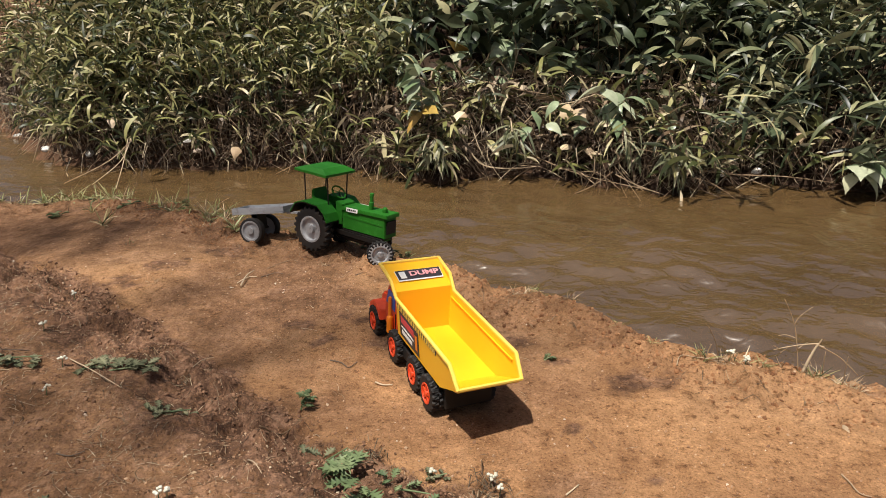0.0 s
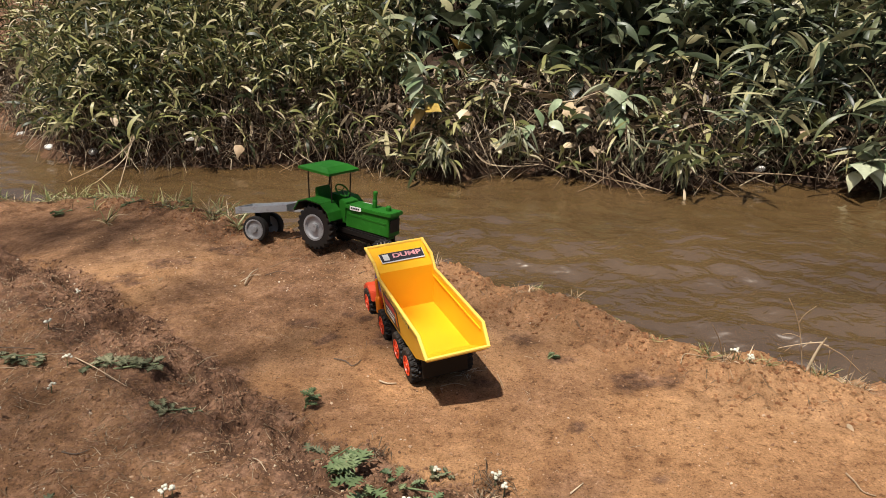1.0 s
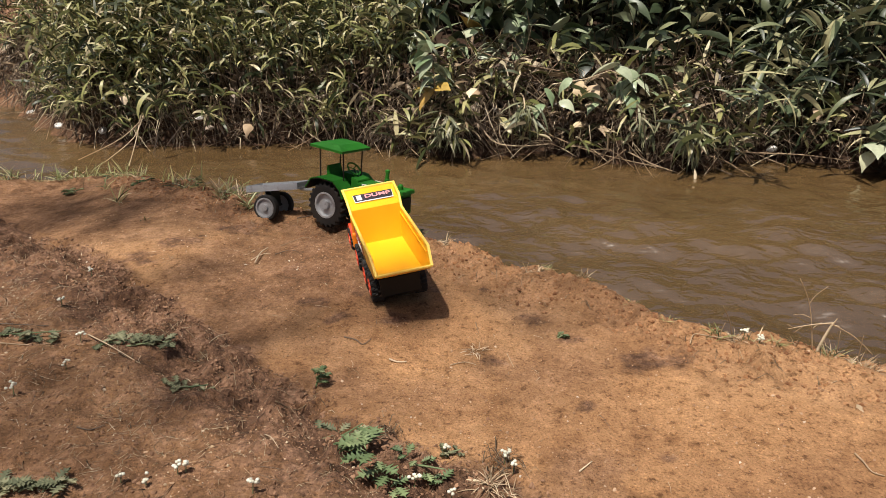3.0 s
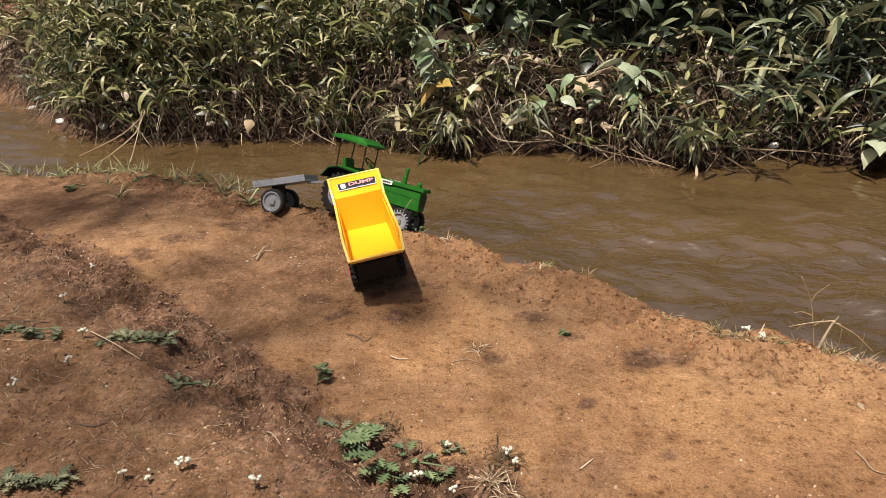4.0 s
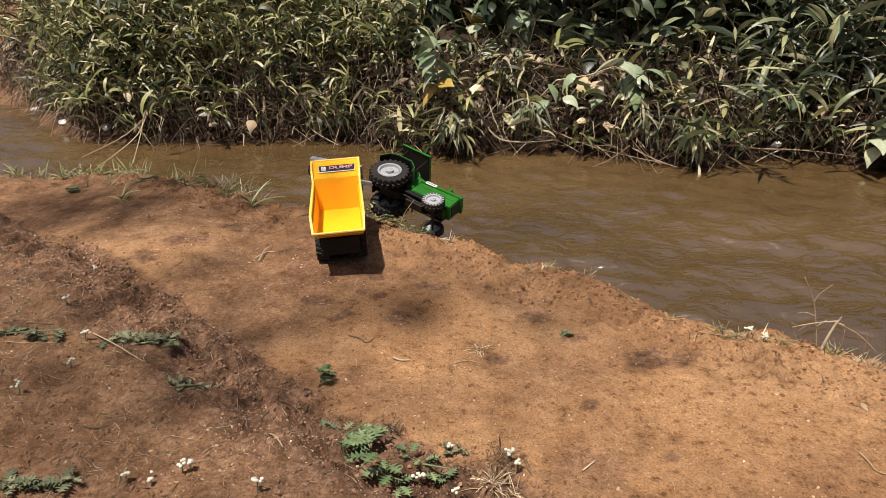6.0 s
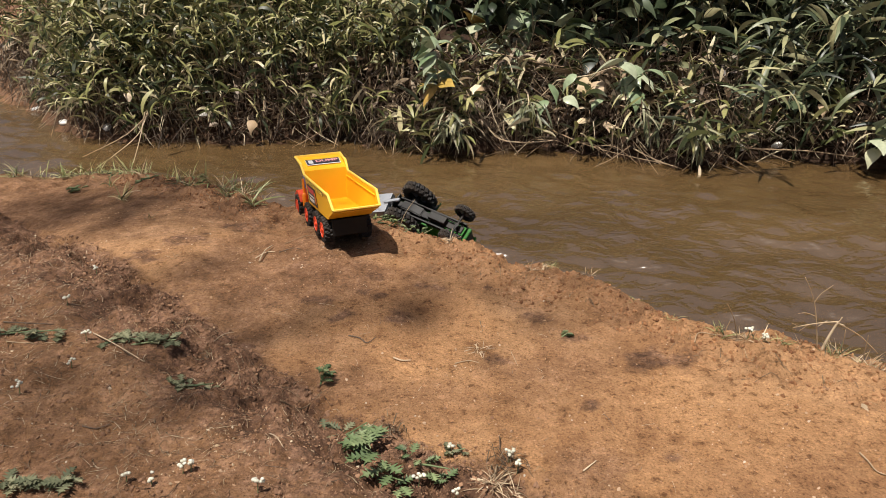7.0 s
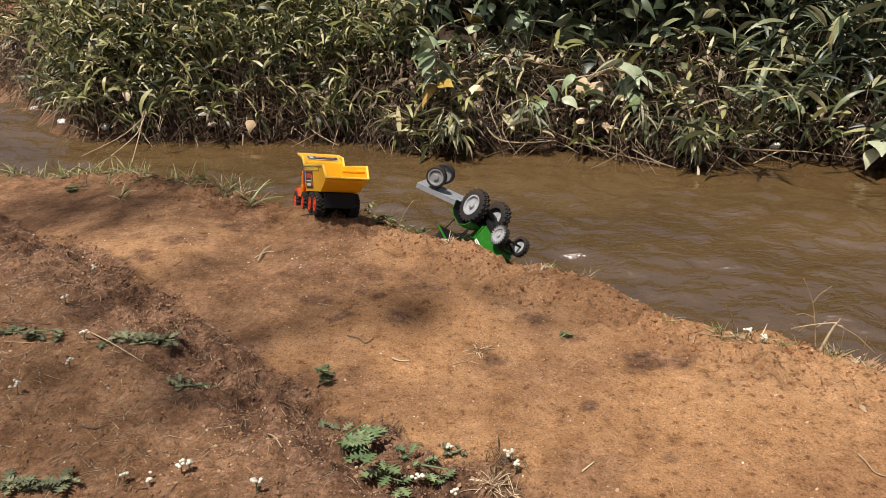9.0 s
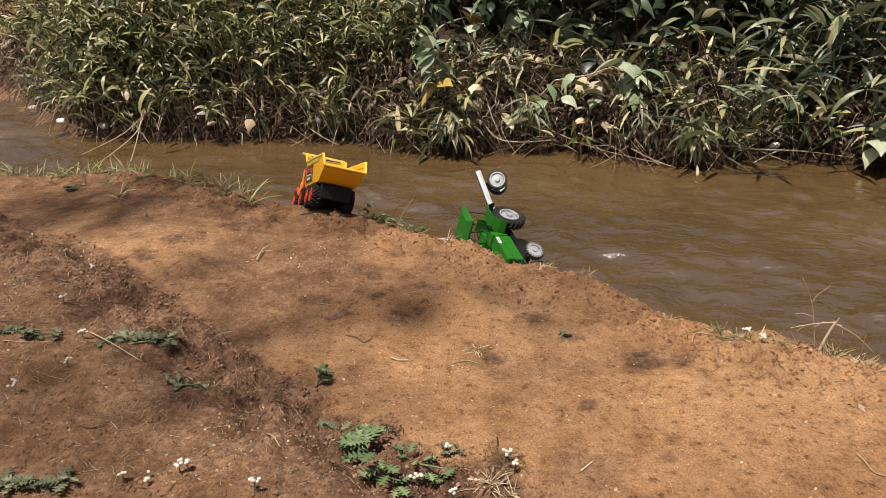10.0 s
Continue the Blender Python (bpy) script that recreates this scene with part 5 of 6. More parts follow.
for k, (x, y, n, L, m) in enumerate([(*(-1.313, 2.791), 18, 0.10, 0), (*(-1.500, 3.106), 14, 0.09, 0), (*(-2.135, 3.400), 16, 0.07, 0), (*(-2.032, 3.353), 16, 0.06, 0), (*(-1.933, 3.370), 16, 0.06, 0), (*(-1.827, 3.403), 14, 0.06, 0), (*(0.740, 1.615), 12, 0.04, 1), (*(0.944, 1.557), 12, 0.035, 0), (*(1.013, 1.530), 16, 0.05, 1), (*(1.036, 1.488), 16, 0.045, 1), (*(-2.112, 3.414), 22, 0.10, 0), (*(-1.996, 3.360), 16, 0.09, 1), (*(-1.139, 2.961), 22, 0.11, 0), (*(-1.047, 2.829), 16, 0.09, 0), (*(-0.836, 2.731), 16, 0.09, 0), (*(-0.788, 2.717), 12, 0.08, 1),
                                      (*(-1.878, 3.393), 12, 0.08, 1), (*(-1.072, 2.470), 8, 0.05, 0), (*(-0.849, 2.095), 10, 0.04, 1), (*(-0.300, 2.469), 9, 0.05, 0), (*(-0.222, 2.391), 9, 0.05, 0), (*(-0.132, 2.287), 7, 0.035, 0),
                                      (*(0.260, 2.015), 14, 0.05, 1), (*(0.301, 2.006), 14, 0.05, 1), (*(0.710, 1.630), 12, 0.06, 0), (*(0.764, 1.606), 16, 0.045, 1), (*(0.792, 1.605), 12, 0.04, 0), (*(0.956, 1.541), 14, 0.05, 0), (*(0.993, 1.543), 16, 0.06, 1), (*(1.030, 1.509), 16, 0.05, 1), (*(-0.344, 2.231), 12, 0.035, 1), (*(0.530, 1.812), 8, 0.035, 0), (*(0.608, 1.726), 8, 0.04, 0)]):
    tuft("thin grass tuft on the edge of the bank" if m == 0 else "dry straw-coloured grass tuft on the bank", x, y, n, L, GRASS_LEAF if m == 0 else DRY, 100 + k, group="grass tufts on the near bank")
edge = np.random.default_rng(210)
for k in range(40):
    x = edge.uniform(-2.2, -0.72)
    y = float(crest_y(x)) + edge.uniform(-0.06, 0.14)
    dry = k % 4 == 0
    tuft("pale green grass tuft hanging over the bank's edge" if not dry else "straw-coloured grass tuft hanging over the bank's edge", x, y, int(edge.integers(8, 18)), edge.uniform(0.07, 0.15), DRY if dry else EDGE_GRASS, 300 + k, (0.3, 1.4), 0.04, "grass tufts over the bank's edge")
for k, (x, y) in enumerate([(0.70, 1.655), (0.755, 1.63), (0.81, 1.62), (0.85, 1.605), (0.90, 1.60), (0.97, 1.575), (1.02, 1.555), (1.07, 1.53), (0.42, 1.95), (0.33, 2.02), (0.15, 2.16), (0.02, 2.24)]):
    tuft("mixed green and straw grass tuft on the bank's edge", x, y, 16 + 2 * (k % 4), 0.035 + 0.008 * (k % 3), (EDGE_GRASS, DRY, PALE_DRY)[k % 3], 360 + k, (0.2, 1.4), 0.05, "grass tufts on the near bank")
for k, (x, y) in enumerate([(-0.27, 2.66), (-0.23, 2.63), (-0.31, 2.70), (-0.20, 2.60)]):
    z = float(ground_z(x, y))
    h = 0.055 + 0.012 * (k % 3)
    leafy_plant("edge_weed", "small-leaved green weed rooted below the bank's edge", (x, y, z - 0.01), (x + 0.015 * (k % 3), y - 0.02, z + h), (0, 0, 0.02), 16, 0.028, 0.4, EDGE_GRASS, 240 + k, 0, 0.0012, LANCE, 0.0, 3.1, "weeds below the bank's edge", 0.2)
tuft("flattened dry tuft of roots on the trodden earth", 0.087, 1.590, 70, 0.045, PALE_DRY, 140, (0.0, 0.7), 0.06)
tuft("dry reddish tuft of stalks on the verge", 0.089, 1.076, 60, 0.055, DRY, 141, (0.1, 1.0), 0.04)
tuft("dry reddish tuft of stalks on the verge", 0.121, 1.074, 40, 0.05, DRY, 142, (0.1, 1.0), 0.04)
tuft("dry dark tuft of stalks on the verge", -0.515, 1.348, 40, 0.045, DRY, 143, (0.0, 0.7), 0.04)
tuft("flattened straw on the trodden earth", 0.241, 1.472, 26, 0.045, PALE_DRY, 144, (0.0, 0.4), 0.06)


def lying(label, pts, r, mat=None, lift=0.003, name="twig"):
    """A twig that lies on the ground along the given places."""
    return twig(label, [(x, y, float(ground_z(x, y)) + lift + (0.006 if 0 < i < len(pts) - 1 and lift > 0.004 else 0)) for i, (x, y) in enumerate(pts)], r * 0.6, mat, name)


lying("dark curved twig on the trodden earth", [(-0.248, 1.630), (-0.218, 1.617), (-0.197, 1.595), (-0.178, 1.620)], 0.003, BARK)
lying("pale forked dry sprig on the trodden earth", [(-0.581, 2.080), (-0.577, 2.141), (-0.566, 2.196)], 0.005, PALE_DRY, 0.008)
lying("pale forked dry sprig on the trodden earth", [(-0.601, 2.112), (-0.577, 2.150), (-0.547, 2.147)], 0.003, PALE_DRY, 0.004)
lying("thin dark twig on the trodden earth", [(-0.533, 2.147), (-0.493, 2.178), (-0.463, 2.162)], 0.0022, BARK)
lying("grey chip of dry leaf on the trodden earth", [(-0.126, 1.525), (-0.106, 1.512), (-0.084, 1.514)], 0.004, PALE_DRY, 0.004)
lying("thin dry twig on the trodden earth", [(0.022, 1.509), (0.056, 1.526), (0.083, 1.516)], 0.0022, PALE_DRY)
lying("pale straw on the trodden earth", [(0.260, 1.109), (0.290, 1.140)], 0.0032, PALE_DRY)
lying("thin straw on the loam", [(-0.344, 1.172), (-0.319, 1.127), (-0.301, 1.104)], 0.0022, PALE_DRY)
lying("dry stick on the loam", [(-0.564, 1.547), (-0.560, 1.608), (-0.541, 1.635)], 0.0022, PALE_DRY, 0.006)
lying("dry stick on the loam", [(-0.856, 1.551), (-0.767, 1.472), (-0.676, 1.405)], 0.0025, DRY, 0.006)
lying("dry stick on the loam", [(-1.044, 1.509), (-0.987, 1.512), (-0.918, 1.520)], 0.0025, PALE_DRY)
lying("dry stick on the loam", [(-0.710, 1.179), (-0.683, 1.177), (-0.663, 1.194)], 0.0025, BARK)
lying("dark stick on the loam", [(-1.107, 1.608), (-1.044, 1.607), (-0.974, 1.595)], 0.003, BARK)
lying("brown stick beside the green weed", [(-0.336, 1.247), (-0.306, 1.302), (-0.275, 1.368)], 0.003, DRY, 0.006)
lying("curled pale dry root on the bank", [(0.626, 1.598), (0.651, 1.643), (0.689, 1.634), (0.741, 1.617), (0.736, 1.537)], 0.0022, PALE_DRY, 0.004)
lying("dry twig on the sunny earth", [(0.812, 1.167), (0.816, 1.143), (0.817, 1.114), (0.835, 1.103)], 0.0035, PALE_DRY)
tagged(one_leaf("dry_leaf", None, PALE_DRY, (0.905, 1.335, float(ground_z(0.905, 1.335)) + 0.006), -1.7, 0.15, 0.048, 0.014, 0.7, 0.9), "curled dry leaf on the sunny earth", "dry leaf")
lying("thin straw on the sunny earth", [(0.163, 1.572), (0.174, 1.507)], 0.0018, PALE_DRY)
lying("thin straw on the sunny earth", [(0.092, 1.720), (0.097, 1.671)], 0.0022, DRY)
lying("thin dark twig near the crest", [(-0.513, 2.436), (-0.439, 2.482), (-0.390, 2.455)], 0.003, BARK)
lying("thin dark twig near the crest", [(-0.233, 2.139), (-0.204, 2.168)], 0.002, BARK)
lying("thin dry twig near the crest", [(-0.530, 2.222), (-0.465, 2.279), (-0.434, 2.262)], 0.002, DRY)
for k in range(110):
    x, y = rng.uniform(-1.3, 1.1) if k % 2 else rng.uniform(-1.2, -0.1), rng.uniform(1.0, 2.5) if k % 2 else rng.uniform(1.0, 1.8)
    if y > crest_y(x) - 0.05:
        continue
    a, L = rng.uniform(0, math.tau), rng.uniform(0.015, 0.05)
    lying("short scrap of straw on the ground", [(x, y), (x + L * 0.5 * math.cos(a) + 0.003, y + L * 0.5 * math.sin(a)), (x + L * math.cos(a), y + L * math.sin(a))], rng.uniform(0.0004, 0.0011), (PALE_DRY, DRY, BARK)[k % 3], 0.0015, "straw")
# upright bare stems beside the water
sx, sy = 0.931, 1.568
z0 = float(ground_z(sx, sy))
for pts, thick in (([(0, 0, 0), (0.012, 0, 0.045), (0.025, 0, 0.082)], 0.0042), ([(0.027, 0, 0.082), (-0.012, 0.005, 0.076), (-0.05, 0, 0.073), (-0.082, 0, 0.066)], 0.0019), ([(-0.07, 0, 0.069), (-0.085, 0, 0.078)], 0.0015),
                   ([(0.02, 0, 0.08), (0.047, 0, 0.066), (0.09, 0, 0.04), (0.135, -0.01, -0.002)], 0.0022), ([(0.027, 0, 0.08), (0.033, 0, 0.094)], 0.002), ([(0.03, 0, 0.075), (0.043, 0, 0.072)], 0.0022),
                   ([(-0.006, 0.01, 0), (-0.018, 0.01, 0.06), (-0.032, 0.012, 0.118), (-0.05, 0.012, 0.16), (-0.07, 0.012, 0.195)], 0.0016), ([(-0.035, 0.012, 0.128), (-0.025, 0.012, 0.15), (0.0, 0.01, 0.175)], 0.0013),
                   ([(-0.024, 0.011, 0.09), (-0.05, 0.012, 0.1), (-0.07, 0.012, 0.098)], 0.0009), ([(-0.02, 0.01, 0.06), (0.004, 0.01, 0.08)], 0.001), ([(-0.06, 0.01, 0.05), (-0.04, 0.01, 0.068)], 0.0012), ([(0.05, 0, 0), (0.048, 0, 0.06)], 0.0013)):
    twig("pale bare broken stem beside the water", [(sx + a, sy + b, z0 + c - 0.003) for a, b, c in pts], thick, PALE_DRY if thick > 0.0018 else DRY, "bare_stem")
for (qx, qy), h, dx in (((0.741, 1.617), 0.10, -0.04), ((0.709, 1.628), 0.05, 0.01), ((-0.162, 2.307), 0.12, 0.06), ((-1.631, 3.164), 0.05, 0.02), ((1.013, 1.530), 0.08, 0.0)):
    z0 = float(ground_z(qx, qy))
    twig("thin upright weed stem on the bank's edge", [(qx, qy, z0 - 0.004), (qx + dx * 0.4, qy, z0 + h * 0.55), (qx + dx, qy, z0 + h)], 0.0016, DRY, "upright_weed")


def crumbs(name, label, n, area, size, mat, seed, chosen):
    """Loose clods or grit, half sunk into the earth, in one mesh."""
    r = np.random.default_rng(seed)
    x, y = r.uniform(area[0], area[1], n * 4), r.uniform(area[2], area[3], n * 4)
    ok = chosen(x, y) > r.random(n * 4)
    x, y = x[ok][:n], y[ok][:n]
    n = len(x)
    z = ground_z(x, y)
    s = size[0] + (size[1] - size[0]) * r.random(n) ** 5
    g = (1 + 5 ** 0.5) / 2
    ico = np.array([(-1, g, 0), (1, g, 0), (-1, -g, 0), (1, -g, 0), (0, -1, g), (0, 1, g), (0, -1, -g), (0, 1, -g), (g, 0, -1), (g, 0, 1), (-g, 0, -1), (-g, 0, 1)]) / 1.9
    tri = np.array([(0, 11, 5), (0, 5, 1), (0, 1, 7), (0, 7, 10), (0, 10, 11), (1, 5, 9), (5, 11, 4), (11, 10, 2), (10, 7, 6), (7, 1, 8), (3, 9, 4), (3, 4, 2), (3, 2, 6), (3, 6, 8), (3, 8, 9), (4, 9, 5), (2, 4, 11), (6, 2, 10), (8, 6, 7), (9, 8, 1)])
    co = ico[None] * (1 + r.normal(0, 0.3, (n, 12, 1))) * (s[:, None] * r.uniform(0.65, 1.2, (n, 3)))[:, None, :]
    a = r.uniform(0, math.tau, n)
    vx = co[..., 0] * np.cos(a)[:, None] - co[..., 1] * np.sin(a)[:, None]
    vy = co[..., 0] * np.sin(a)[:, None] + co[..., 1] * np.cos(a)[:, None]
    co = np.stack([vx + x[:, None], vy + y[:, None], co[..., 2] + (z + s * 0.1)[:, None]], -1).reshape(-1, 3)
    f = (tri[None] + (np.arange(n) * 12)[:, None, None]).reshape(-1, 3)
    me = bpy.data.meshes.new(name)
    me.from_pydata(co.tolist(), [], f.tolist())
    me.materials.append(mat)
    me.polygons.foreach_set("use_smooth", [False] * len(me.polygons))
    return tagged(new(name, me), label, name, kind="stuff")


CLOD = leaf_material("clod", [(0.0, (0.14, 0.072, 0.042)), (0.5, (0.23, 0.125, 0.074)), (1.0, (0.32, 0.18, 0.108))], 0.95)
CREST_CLOD = leaf_material("red_clod", [(0.0, (0.15, 0.063, 0.028)), (0.5, (0.27, 0.125, 0.056)), (1.0, (0.38, 0.20, 0.098))], 0.95)
GRIT = leaf_material("grit", [(0.0, (0.2, 0.1, 0.055)), (0.6, (0.4, 0.24, 0.14)), (0.93, (0.52, 0.36, 0.24)), (1.0, (0.66, 0.58, 0.48))], 0.9)
crumbs("clods", "crumbly dark red clods along the verge", 20000, (-1.6, 0.5, 0.9, 2.4), (0.0008, 0.0058), CLOD, 1, lambda x, y: step(-0.07, 0.02, verge(x, y)) * (1 - 0.85 * step(0.06, 0.2, verge(x, y))))
crumbs("crest_clods", "crumbly red clods along the bank's crest", 17000, (-1.5, 1.5, 1.3, 3.4), (0.0008, 0.0066), CREST_CLOD, 2, lambda x, y: step(-0.34, -0.14, y - crest_y(x)) * (1 - step(0.1, 0.25, y - crest_y(x))))
crumbs("verge_crumbs", "fine dark crumbs and bits over the loam", 12000, (-1.7, 0.6, 0.85, 2.4), (0.0008, 0.0032), CLOD, 4, lambda x, y: step(0.0, 0.08, verge(x, y)) * (0.3 + 0.7 * step(-0.1, 0.5, lumps(x, y, 0.12, 43))))
crumbs("verge_bits", "pale straw bits and grit over the loam", 2500, (-1.7, 0.6, 0.85, 2.4), (0.0008, 0.0035), PALE_DRY, 5, lambda x, y: step(0.0, 0.08, verge(x, y)) * step(0.0, 0.6, lumps(x, y, 0.15, 44)))
crumbs("grit", "small grit scattered over the trodden earth", 7000, (-1.5, 1.4, 0.9, 2.7), (0.0008, 0.004), GRIT, 3, lambda x, y: 0.25 + 0.75 * step(0.1, 0.7, lumps(x, y, 0.3, 41)))


def straw(name, label, n, area, length, radius, mat, seed, chosen):
    """Short bent bits of straw and root lying on the earth."""
    r = np.random.default_rng(seed)
    x, y = r.uniform(area[0], area[1], n * 6), r.uniform(area[2], area[3], n * 6)
    ok = chosen(x, y) > r.random(n * 6)
    x, y = x[ok][:n], y[ok][:n]
    n = len(x)
    a, L = r.uniform(0, math.tau, n), length[0] + (length[1] - length[0]) * r.random(n) ** 2
    b = a + r.normal(0, 0.5, n)
    pts = [(x, y)]
    pts.append((x + np.cos(a) * L / 2, y + np.sin(a) * L / 2))
    pts.append((pts[1][0] + np.cos(b) * L / 2, pts[1][1] + np.sin(b) * L / 2))
    lift = (r.uniform(0.0, 0.002, n), r.uniform(0.001, 0.006, n), r.uniform(0.0, 0.004, n))
    p = [np.stack([q[0], q[1], ground_z(q[0], q[1]) + h], 1) for q, h in zip(pts, lift)]
    return tagged(cloud(name, [stalk_arrays(p[0], p[1], p[2], r.uniform(*radius, n))], mat), label, "straw", kind="stuff")


straw("straw", "pale and brown straw bits littering the rough loam", 1500, (-1.7, 0.7, 0.85, 2.4), (0.01, 0.045), (0.0004, 0.0010), DRY, 61, lambda x, y: step(-0.04, 0.05, verge(x, y)) * (0.25 + 0.75 * step(-0.2, 0.5, lumps(x, y, 0.16, 62))))
straw("dry_grass_bits", "pale dry grass bits strewn over the outer verge", 900, (-1.6, -0.55, 0.9, 2.2), (0.012, 0.05), (0.0005, 0.0012), PALE_DRY, 68, lambda x, y: step(0.02, 0.15, verge(x, y)) * step(-0.1, 0.6, lumps(x, y, 0.2, 69) + 0.9 * step(-0.75, -1.0, x)))
straw("dark_straw", "dark dead root bits littering the rough loam", 1100, (-1.7, 0.7, 0.85, 2.4), (0.01, 0.05), (0.0004, 0.001), DARK_DRY, 63, lambda x, y: step(-0.06, 0.04, verge(x, y)) * (0.25 + 0.75 * step(-0.2, 0.5, lumps(x, y, 0.16, 64))))
straw("path_straw", "stray straw bits on the trodden earth", 150, (-1.2, 1.4, 0.9, 2.6), (0.008, 0.035), (0.0004, 0.001), DRY, 65, lambda x, y: 0.2 + 0.8 * step(0.0, 0.6, lumps(x, y, 0.3, 66)))
straw("crest_straw", "dead roots and straw along the bank's crest", 500, (-1.5, 1.5, 1.3, 3.4), (0.015, 0.07), (0.0005, 0.0013), DARK_DRY, 67, lambda x, y: step(-0.3, -0.1, y - crest_y(x)) * (1 - step(0.1, 0.25, y - crest_y(x))))


def root_tangle(label, at, radius, n, seed):
    r = np.random.default_rng(seed)
    z = float(ground_z(at[0], at[1]))
    q = r.normal(0, 0.5, (n, 2)) * radius
    a, L = r.uniform(0, math.tau, n), r.uniform(0.5, 1.2, n) * radius
    p0 = np.stack([at[0] + q[:, 0], at[1] + q[:, 1], np.full(n, z)], 1)
    p1 = p0 + np.stack([np.cos(a) * L * 0.5, np.sin(a) * L * 0.5, r.uniform(0.1, 0.55, n) * radius], 1)
    p2 = p0 + np.stack([np.cos(a) * L, np.sin(a) * L, r.uniform(-0.05, 0.25, n) * radius], 1)
    return tagged(cloud("root_tangle", [stalk_arrays(p0, p1, p2, r.uniform(0.0007, 0.0018, n))], DARK_DRY), label, "dead roots", "tangles of dead roots")


root_tangle("reddish tangle of dead roots beside the weeds", (0.116, 1.139), 0.045, 46, 1)
root_tangle("small dark tangle of dead roots on the loam", (-0.564, 1.506), 0.022, 24, 2)
root_tangle("small tangle of dead roots among the crumbs", (-0.109, 1.228), 0.03, 24, 3)

# ---- the tree that shades the near bank, standing behind the camera's left ----
def shade_tree():
    r = np.random.default_rng(21)
    p = empty("tree")
    tagged(p, "spreading tree whose small leaves shade the near bank", "tree")
    root = Vector((-6.6, -5.4, -0.1))
    fork = Vector((-6.0, -5.0, 11.0))
    part("trunk", tube([root, root.lerp(fork, 0.4) + Vector((0.12, 0, 0)), fork], [0.34, 0.26, 0.18], 14), BARK, p)
    spots = [(-1.0, 1.2, 0.5, 0.3, 0.2), (-1.3, 1.65, 0.4, 0.25, 0.35), (-0.24, 1.80, 0.26, 0.12, 0.5), (0.12, 1.80, 0.26, 0.11, 0.5), (0.53, 1.58, 0.16, 0.06, 0.15), (-0.76, 2.01, 0.2, 0.07, 0.5), (-0.20, 1.90, 0.18, 0.07, 0.4), (-0.55, 1.745, 0.2, 0.07, 0.45), (-1.05, 2.6, 0.45, 0.2, 0.6), (-0.36, 2.36, 0.3, 0.12, 0.25), (-1.4, 2.9, 0.5, 0.28, 0.9), (-0.45, 1.3, 0.25, 0.1, 0.35)]
    base, lim = [], []
    for gx_, gy_, sx_, sy_, tau in spots:
        h = r.uniform(17.0, 20.0)
        lim.append(Vector((gx_, gy_, 0)) - SUN_WAY * (h / -SUN_WAY.z))
        for k in range(max(1, int(tau * math.tau * sx_ * sy_ / 0.0038))):
            base.append(Vector((gx_ + r.normal(0, sx_), gy_ + r.normal(0, sy_), 0)) - SUN_WAY * ((h + r.normal(0, 0.3)) / -SUN_WAY.z))
    for c in lim:
        b = fork.lerp(c, 0.55) + Vector((0, 0, 0.8))
        part("limb", tube([fork, b, c], [0.02, 0.012, 0.005], 6), BARK, p)
    base = np.array(base)
    n = len(base)
    L = r.uniform(0.085, 0.145, n)
    cloud("crown", [leaf_arrays(base, r.uniform(0, math.tau, n), r.uniform(-0.5, 0.5, n), L, L * 0.52, r.uniform(0, 0.6, n), r.normal(0, 0.3, n), OVATE)], BROAD_LEAF, p, "loose crown of small leaves")


shade_tree()


# ---- what moves ----
TRUCK_ROWS = [
    (0, pose(0.027, 1.542, -0.024, 1.7, -0.7, 111.4)),
    (0.5, pose(0.006, 1.603, -0.022, -1.7, 0.5, 110.2)),
    (1, pose(-0.018, 1.660, -0.019, -3.6, 0.5, 108.5)),
    (2, pose(-0.088, 1.815, -0.013, -3.4, -0.2, 106.9)),
    (2.5, pose(-0.122, 1.893, -0.004, -4.2, 0.6, 105.6)),
    (4, pose(-0.203, 2.005, 0.014, -9.7, 1.4, 101.4)),
    (4.5, pose(-0.252, 2.059, 0.018, -8.5, 2.1, 97.2)),
    (5, pose(-0.290, 2.125, 0.012, -5.2, 0.1, 92.8)),
    (5.5, pose(-0.314, 2.150, 0.012, -3.7, -0.1, 93.3)),
    (7, pose(-0.364, 2.300, 0.018, 0.1, 5.7, 112.5)),
    (7.5, pose(-0.376, 2.347, 0.024, 2.6, 6.7, 113.9)),
    (8, pose(-0.386, 2.401, 0.019, 4.7, 10.4, 113.0)),
    (8.5, pose(-0.404, 2.460, 0.008, 7.2, 14.0, 112.2)),
    (9, pose(-0.428, 2.545, -0.010, 8.6, 15.6, 112.2)),
    (9.5, pose(-0.443, 2.582, -0.016, 9.2, 18.0, 111.9)),
    (10, pose(-0.451, 2.590, -0.012, 17.7, 20.3, 111.7)),
]
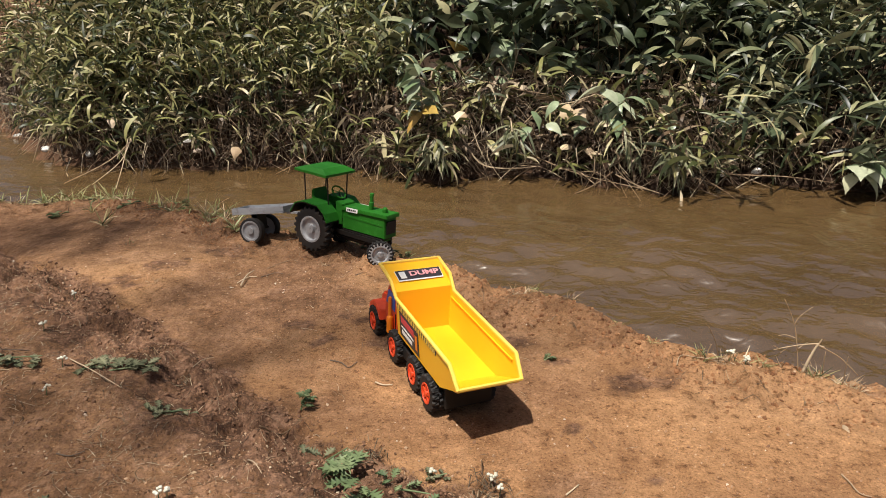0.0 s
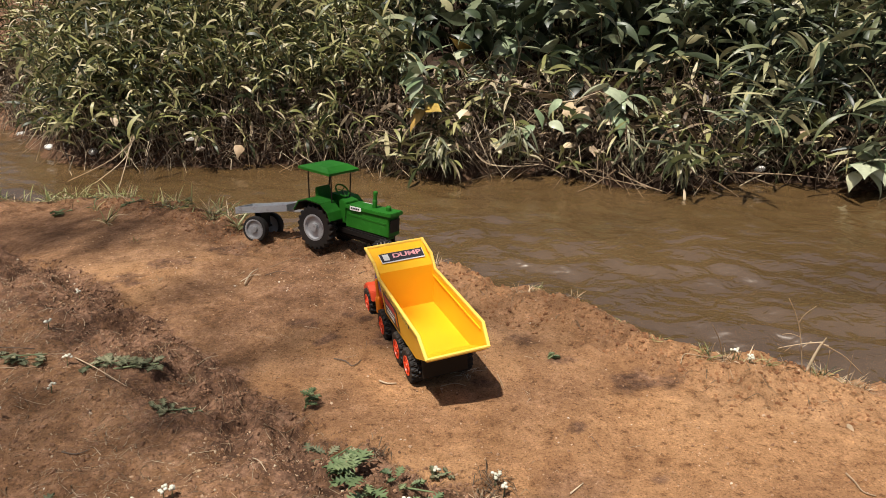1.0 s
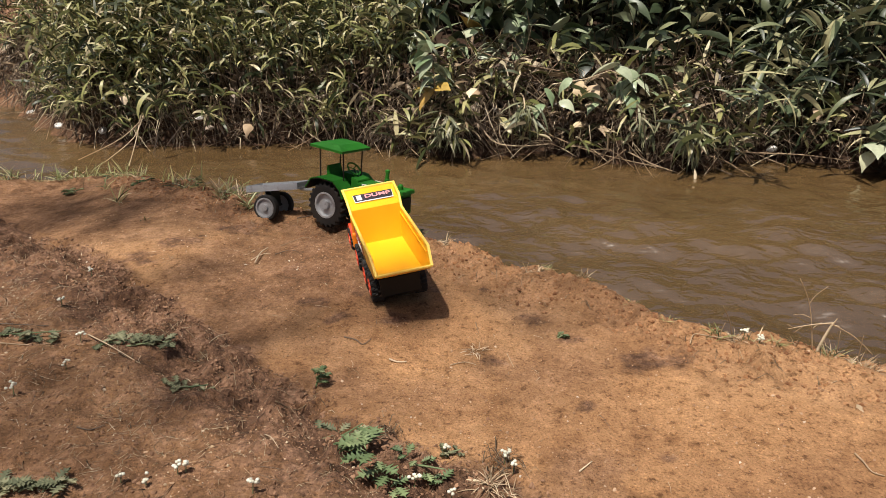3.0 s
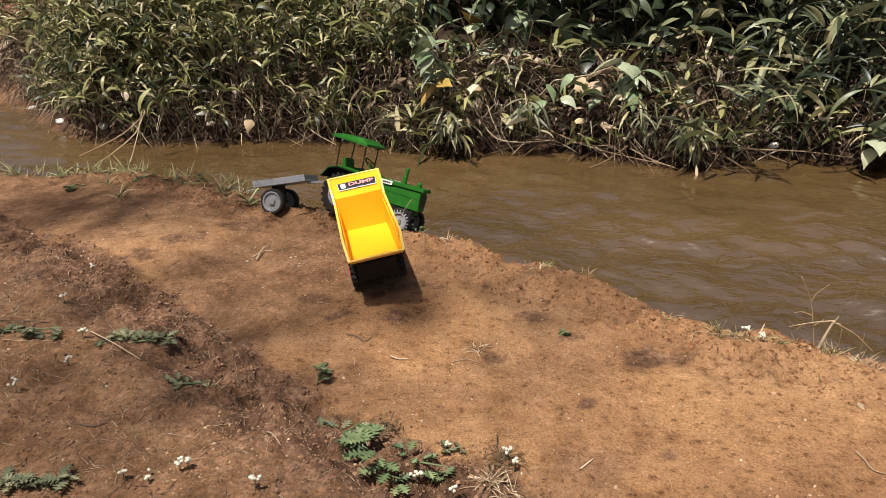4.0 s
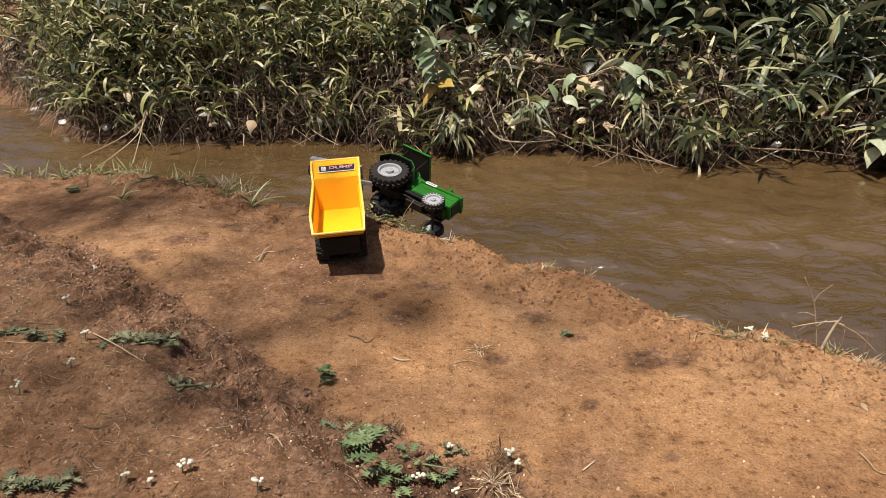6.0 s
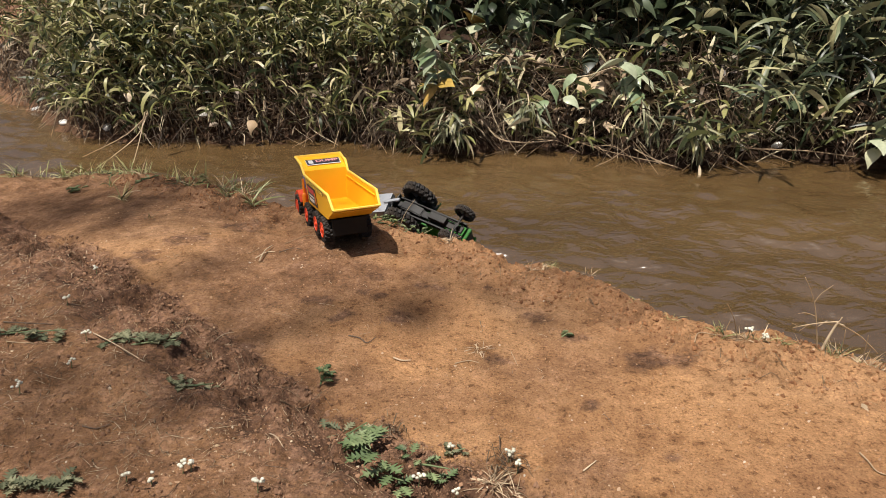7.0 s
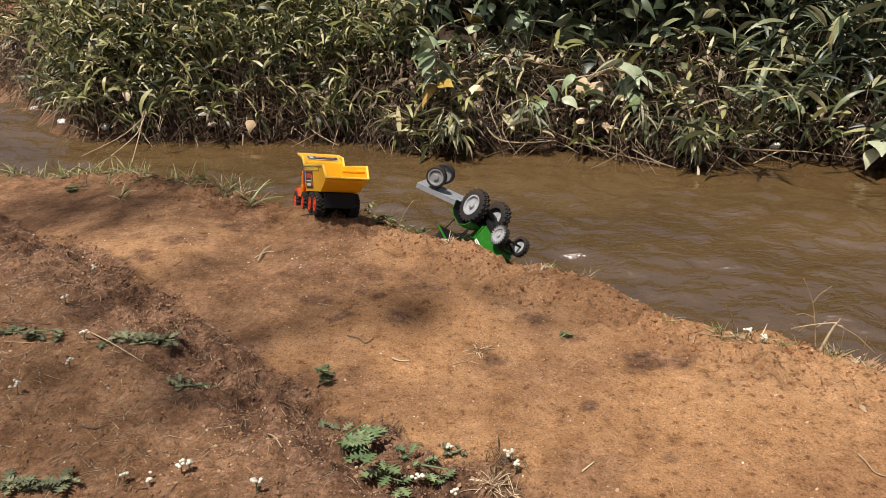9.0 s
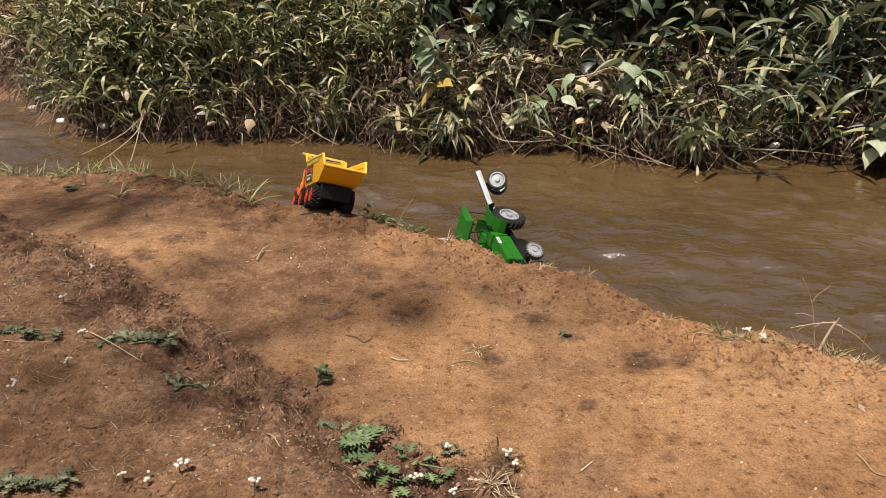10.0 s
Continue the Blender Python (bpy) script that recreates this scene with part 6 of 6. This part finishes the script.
TRACTOR_ROWS = [
    (0, pose(-0.359, 2.421, 0.017, -4.0, 3.3, -34.6)),
    (2.6, pose(-0.359, 2.421, 0.017, -4.0, 3.3, -34.6)),
    (4, pose(-0.352, 2.485, 0.010, -18.0, 9.9, -23.8)),
    (4.5, pose(-0.339, 2.479, 0.021, -27.0, 14.8, -21.0)),
    (5, pose(-0.321, 2.530, 0.027, -43.5, 13.5, -28.2)),
    (5.5, pose(-0.300, 2.606, 0.031, -52.6, 15.9, -35.2)),
    (5.7, pose(-0.288, 2.615, 0.032, -58.5, 14.0, -36.0)),
    (6.25, pose(-0.225, 2.67, 0.02, -98.0, 12.0, -34.0)),
    (6.8, pose(-0.170, 2.750, -0.004, -134.0, 9.4, -29.6)),
    (7, pose(-0.157, 2.786, -0.026, -142.7, 10.5, -32.6)),
    (7.5, pose(-0.070, 2.755, 0.000, -160.6, 9.4, -55.3)),
    (8, pose(0.048, 2.909, -0.039, 171.7, 12.5, -60.4)),
    (8.5, pose(0.140, 2.965, -0.070, 158.7, 15.3, -66.0)),
    (9, pose(0.226, 2.966, -0.091, 144.0, 18.1, -70.1)),
    (9.5, pose(0.294, 2.980, -0.147, 126.4, 15.7, -71.5)),
    (10, pose(0.352, 3.145, -0.303, 81.5, 13.0, -73.5)),
]
TRAILER_ROWS = [
    (0, pose(-0.442, 2.485, 0.108, -9.0, -7.6, -18.3)),
    (2.6, pose(-0.442, 2.485, 0.108, -9.0, -7.6, -18.3)),
    (4, pose(-0.430, 2.542, 0.110, -17.4, -11.1, -13.5)),
    (4.5, pose(-0.408, 2.540, 0.126, -20.1, -12.7, -23.4)),
    (5, pose(-0.378, 2.623, 0.122, -38.5, -6.5, -13.9)),
    (5.5, pose(-0.344, 2.689, 0.085, -55.6, 7.0, -8.8)),
    (5.7, pose(-0.318, 2.659, 0.082, -61.0, 8.0, -12.2)),
    (6.8, pose(-0.210, 2.80, -0.02, -140.0, -8.0, -22.0)),
    (7.5, pose(-0.126, 2.899, -0.082, -172.5, -17.5, -25.9)),
    (8, pose(-0.025, 3.038, -0.138, -171.7, 2.3, -11.6)),
    (8.5, pose(0.054, 3.094, -0.142, -169.4, 11.3, -16.3)),
    (9, pose(0.138, 3.057, -0.126, 172.1, 17.6, -22.6)),
    (9.5, pose(0.209, 3.109, -0.180, 150.7, 37.0, -22.2)),
    (10, pose(0.284, 3.269, -0.302, 122.0, 52.0, -57.5)),
]


def along(rows, t):
    ts = [r[0] for r in rows]
    return Vector([float(np.interp(t, ts, [r[1].translation[k] for r in rows])) for k in range(3)])


def motions():
    walk(truck, TRUCK_ROWS)
    walk(tractor, TRACTOR_ROWS)
    walk(trailer, TRAILER_ROWS)
    walk(front_axle, [(0, pose(0.233, 0, 0.047, 0, 0, 40)), (2.6, pose(0.233, 0, 0.047, 0, 0, 40)), (4, pose(0.233, 0, 0.047, 0, 0, 0)), (9, pose(0.233, 0, 0.047)), (9.5, pose(0.233, 0, 0.047, 0, 0, -8)), (10, pose(0.233, 0, 0.047, 0, 0, -20))])
    roll, last, rows = 0.0, along(TRUCK_ROWS, 0), []
    for k in range(51):
        p = along(TRUCK_ROWS, k * 0.2)
        roll += (p - last).length / 0.041
        last = p
        rows.append((k * 0.2, roll))
    for w in truck_wheels:
        at = w.matrix_basis.translation.copy()
        walk(w, [(t, pose(*at, 0, math.degrees(a), 0)) for t, a in rows])
    walk(water, [(0, pose(-0.9, 0, 0)), (10, pose(0.9, 0, 0))])


motions()
